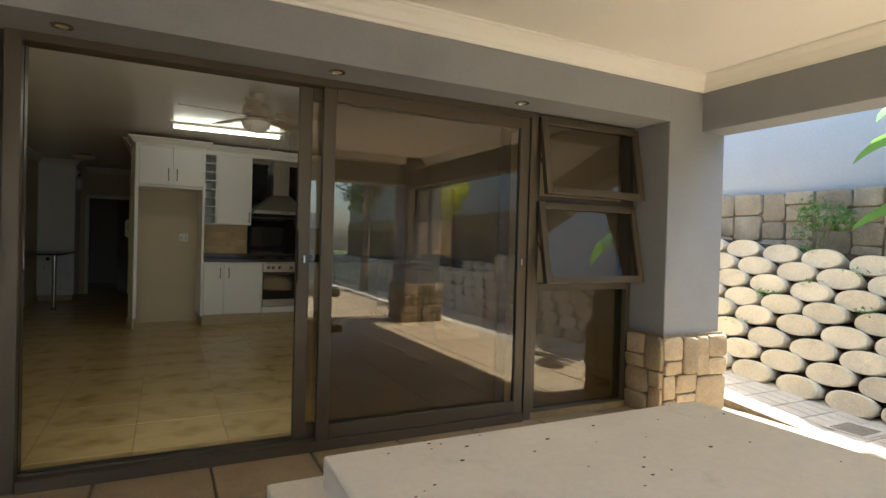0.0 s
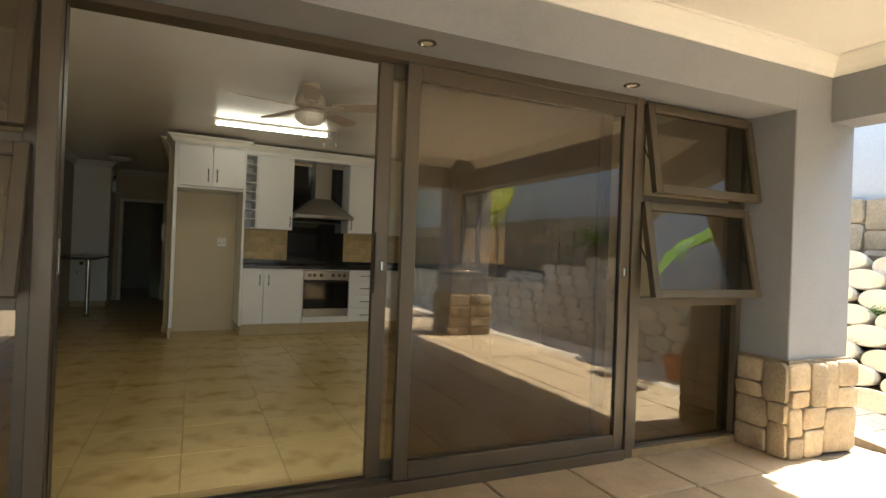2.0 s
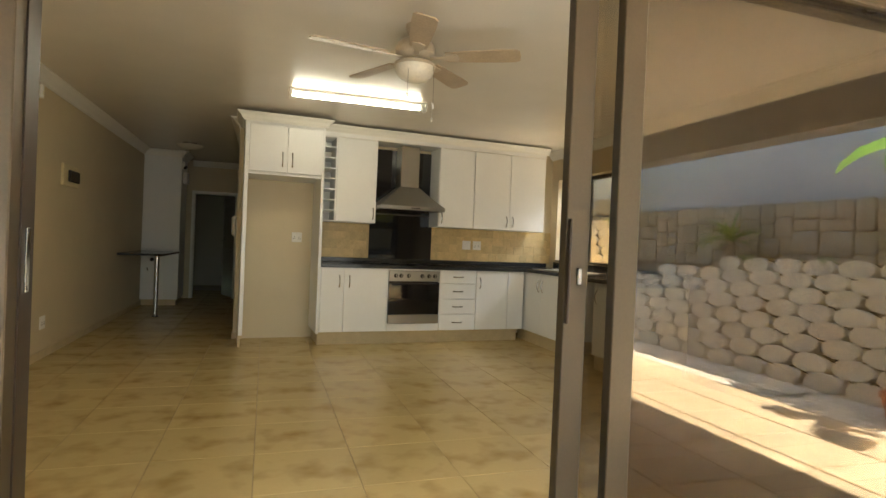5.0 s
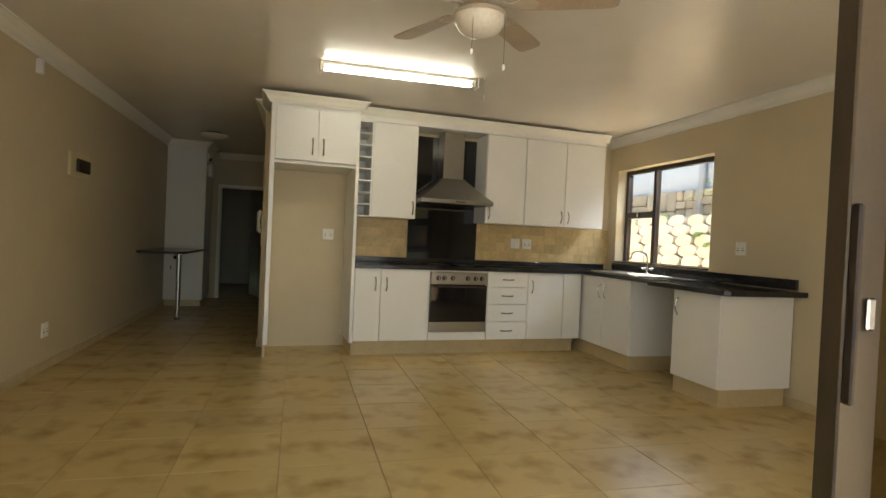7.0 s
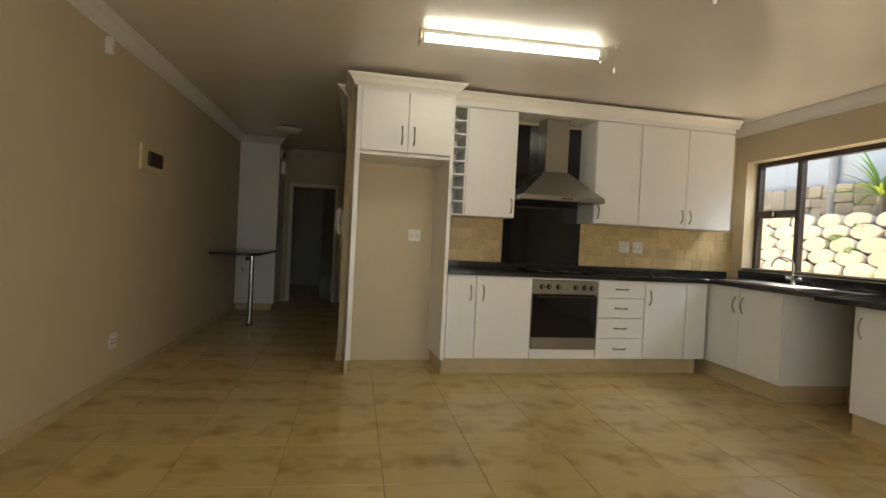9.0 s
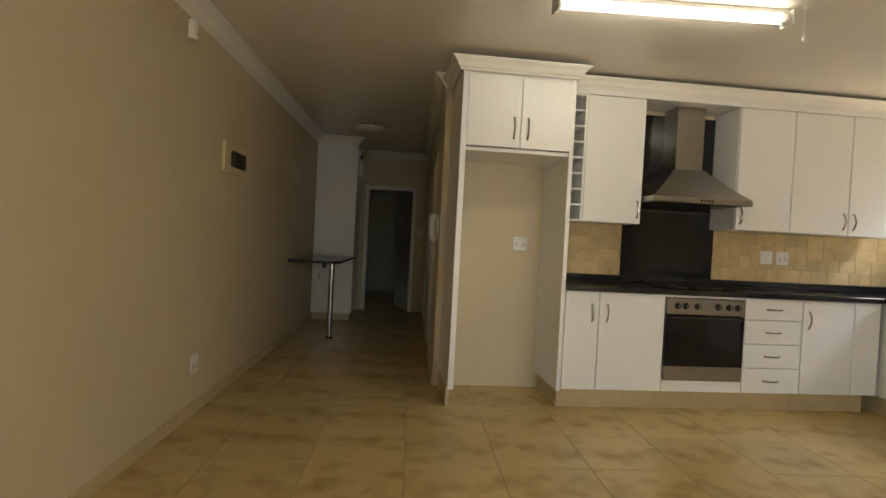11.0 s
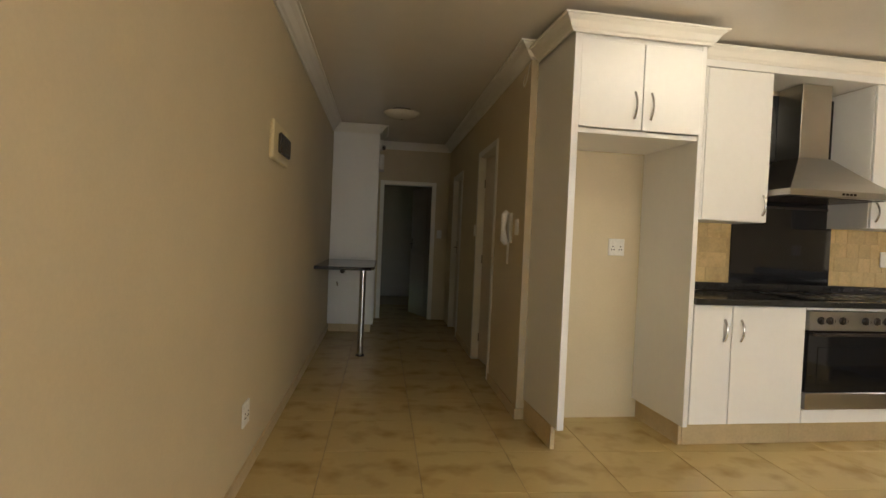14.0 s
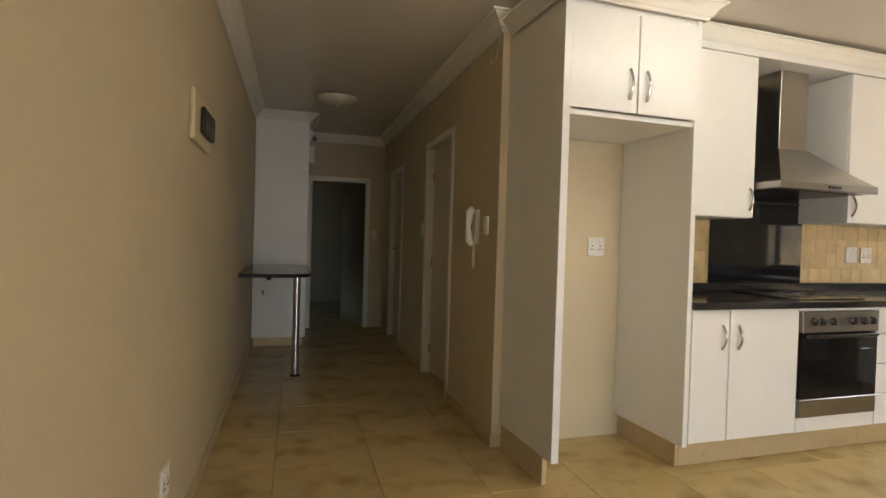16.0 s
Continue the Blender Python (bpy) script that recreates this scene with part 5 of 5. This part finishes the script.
def plants():
    rng = random.Random(7)
    b = thing("banana_plant", pose(5.85, 1.95, 1.10), "banana plant with broad split green leaves", "plant")
    part("stem", sweep([(0, 0, 0), (0.02, 0.01, 0.5), (0.0, 0.03, 1.0)], [0.09, 0.075, 0.05], 12), M_LEAF, b, "", True)
    for yaw, ln, lift, curl, z in ((1.75, 1.35, 0.75, 1.5, 0.85), (1.70, 1.30, 0.10, 0.70, 0.60), (2.6, 1.4, 0.9, 1.7, 0.95), (3.3, 1.2, 0.7, 1.8, 0.9), (1.2, 1.5, 1.1, 1.6, 1.0), (4.3, 1.3, 0.8, 1.7, 0.9), (0.2, 1.2, 0.9, 1.6, 0.95)):
        bm = bmesh.new()
        blade_leaf(bm, (0, 0, z), yaw, ln, 0.46, lift, curl, 16, 0.05, rng)
        part("leaf", bm, M_BANANA, b, "", True)
    s = thing("flowering_shrub", pose(5.92, 3.62, 1.10), "leafy green shrub with bare lower stems", "shrub")
    for k in range(11):
        a = rng.uniform(0, 6.28)
        part("stem", sweep([(0.03 * math.cos(a), 0.03 * math.sin(a), 0), (0.10 * math.cos(a), 0.12 * math.sin(a), 0.3), (0.16 * math.cos(a), 0.24 * math.sin(a), 0.62)], [0.008, 0.006, 0.003], 6), M_BARK, s)
    bm = bmesh.new()
    leaf_cloud(bm, (0, 0, 0.50), (0.14, 0.20, 0.20), 230, 0.032, rng)
    leaf_cloud(bm, (0, 0.05, 0.28), (0.13, 0.20, 0.16), 90, 0.026, rng)
    leaf_cloud(bm, (0.02, -0.22, 0.44), (0.12, 0.14, 0.14), 90, 0.04, rng)
    part("crown", bm, M_LEAF, s)
    y = thing("golden_shrub", pose(5.42, -3.25, 0.62), "large cascading yellow-green shrub on the bank", "shrub")
    part("trunk", sweep([(0, 0, -0.1), (0.03, 0, 0.8), (-0.03, 0.02, 1.7)], [0.05, 0.04, 0.02], 8), M_BARK, y)
    bm = bmesh.new()
    leaf_cloud(bm, (-0.05, 0, 1.72), (0.38, 0.42, 0.42), 1100, 0.045, rng, 0.9)
    leaf_cloud(bm, (-0.15, 0.1, 1.35), (0.28, 0.32, 0.30), 420, 0.045, rng, 0.9)
    part("crown", bm, M_LEAFY, y)
    a = thing("spiky_plant", pose(6.0, 9.5, 1.62), "spiky rosette plant with pale strap leaves", "plant")
    for k in range(34):
        bm = bmesh.new()
        blade_leaf(bm, (0, 0, 0.30), rng.uniform(0, 6.28), rng.uniform(0.5, 0.8), 0.035, rng.uniform(0.2, 1.3), rng.uniform(0.6, 1.6), 7)
        part("leaf", bm, M_LEAFY if k % 4 == 0 else M_LEAF, a, "", True)
    part("stem", rod((0, 0, 0), (0, 0, 0.34), 0.05, 0.04), M_BARK, a)
    f = thing("fan_palm", pose(5.80, -0.75, 1.12), "small fan palm with radiating green leaves", "palm")
    part("trunk", rod((0, 0, 0), (0, 0, 0.25), 0.07, 0.05), M_BARK, f)
    for k in range(42):
        bm = bmesh.new()
        blade_leaf(bm, (0, 0, 0.24), rng.uniform(0, 6.28), rng.uniform(0.35, 0.6), 0.04, rng.uniform(0.0, 1.3), rng.uniform(0.5, 1.4), 6)
        part("leaf", bm, M_LEAF, f, "", True)
    c = thing("ground_cover", pose(0, 0, 0), "small creeping weeds growing between the wall blocks", "weeds", "", "stuff")
    bm = bmesh.new()
    for yy, r, n in ((3.75, 4, 90), (3.4, 5, 60), (2.9, 4, 60), (3.55, 7, 60), (2.6, 7, 70), (4.6, 6, 60), (9.6, 5, 260), (9.35, 6, 160), (9.3, 4, 180), (10.6, 7, 80), (2.2, 2, 50), (-0.4, 7, 90), (0.6, 7, 70), (3.1, 6, 40), (3.95, 2, 40)):
        leaf_cloud(bm, (BANK_X + r * ROW_BACK + 0.05, yy, GROUND + 0.14 + rise(yy) + r * ROW_H), (0.08, 0.12, 0.05), n, 0.018, rng, 0, 0.0)
    part("leaves", bm, M_LEAF, c)
    # trees and hedge beyond the patio
    for k, (x, yy, h, w) in enumerate(((-3.5, -10.5, 5.5, 2.4), (1.0, -12.0, 6.5, 2.8), (6.6, -10.5, 5.0, 2.0), (-8.5, -12.0, 6.0, 2.8), (9.6, -3.2, 4.8, 1.8), (9.4, -6.0, 5.0, 1.9))):
        t = thing("tree", pose(x, yy, GROUND - 0.07), "broad-leaved garden tree with a spreading crown", "tree", "garden trees")
        part("trunk", sweep([(0, 0, 0), (0.1, 0.05, h * 0.3), (0.0, 0.1, h * 0.6)], [0.16, 0.12, 0.07], 8), M_BARK, t)
        for j in range(5):
            a = rng.uniform(0, 6.28)
            part("limb", sweep([(0.05, 0.05, h * 0.38), (0.5 * math.cos(a), 0.5 * math.sin(a), h * 0.55), (w * 0.6 * math.cos(a), w * 0.6 * math.sin(a), h * 0.72)], [0.06, 0.04, 0.015], 6), M_BARK, t)
        bm = bmesh.new()
        for j in range(7):
            a = rng.uniform(0, 6.28)
            q = rng.uniform(0.1, 0.6) * w
            leaf_cloud(bm, (q * math.cos(a), q * math.sin(a), h * rng.uniform(0.55, 0.85)), (w * 0.5, w * 0.5, h * 0.17), 420, 0.11, rng)
        part("crown", bm, M_LEAF, t)
    t = thing("palm_trunk", pose(4.6, -6.4, GROUND - 0.07), "tall slender pale palm trunk", "palm")
    part("trunk", sweep([(0, 0, 0), (0.03, 0.02, 1.6), (0.0, 0.05, 3.6)], [0.11, 0.085, 0.08], 12), M_BARK, t, "", True)
    bm = bmesh.new()
    for k in range(16):
        blade_leaf(bm, (0, 0.05, 3.6), rng.uniform(0, 6.28), 1.6, 0.22, rng.uniform(0.2, 1.2), rng.uniform(1.2, 2.0), 9)
    part("crown", bm, M_LEAF, t)
    h = thing("terracotta_pot", pose(4.62, 2.12, GROUND - 0.008), "terracotta pot at the foot of the bank", "pot")
    part("bowl", lathe([(0.10, 0), (0.15, 0.20), (0.165, 0.20), (0.165, 0.235), (0.145, 0.235), (0.12, 0.05)], 24), M_TERRACOTTA, h, "", True)


deck = ground()
retaining_wall()
plants()

# ---- paving and tiles ----
floors()
cut_grid("paver", deck, M_PAVER, -3.2, 4.22, -1.70, 3.605, GROUND, 0.545, 0.545, 1.475, 3.15, 0.012, 0.05, 0.006, "paver",
         lambda x, y: (x > 3.49 and y > 3.3))
def ramp_bricks(y0, y1):
    """The places of the path's bricks, row by row, on the flat and up the ramp."""
    yy = y0
    while yy < y1 - 0.1:
        for k in range(7):
            c = yy + 0.1175
            tilt = math.degrees(math.atan(RAMP)) if RAMP_Y < c < RAMP_END else 0.0
            yield pose(4.301 + k * 0.122, c, GROUND - 0.008 + rise(c), tilt, 0, 0)
        yy += 0.235


bm = bmesh.new()
for k, yy in enumerate((-13.0, RAMP_Y, RAMP_END, 17.0)):
    row = [bm.verts.new((x, yy, z)) for x, z in ((4.24, GROUND - 0.09), (5.30, GROUND - 0.09), (5.30, GROUND - 0.016 + rise(yy)), (4.24, GROUND - 0.016 + rise(yy)))]
    if k:
        for q in range(4):
            bm.faces.new((last[q], last[(q + 1) % 4], row[(q + 1) % 4], row[q]))
    else:
        bm.faces.new(row)
    last = row
bm.faces.new(last[::-1])
bmesh.ops.recalc_face_normals(bm, faces=bm.faces[:])
path = setting("path", bm, M_MORTAR, "pale brick path climbing beside the retaining wall", "path")
brick = mesh_of("brick", box(-0.056, 0.056, -0.1125, 0.1125, -0.02, 0, 0.002), M_BRICK)
for m in ramp_bricks(1.2, 4.9):
    piece("brick", brick, path, m)
far = bmesh.new()
for a, b in ((-10.0, 1.2), (4.9, 12.0)):
    for m in ramp_bricks(a, b):
        start = len(far.verts)
        box(-0.056, 0.056, -0.1125, 0.1125, -0.02, 0, bm=far)
        far.verts.ensure_lookup_table()
        for v in far.verts[start:]:
            v.co = m @ v.co
tagged(part("far_bricks", far, M_BRICKS, path), kind="stuff")
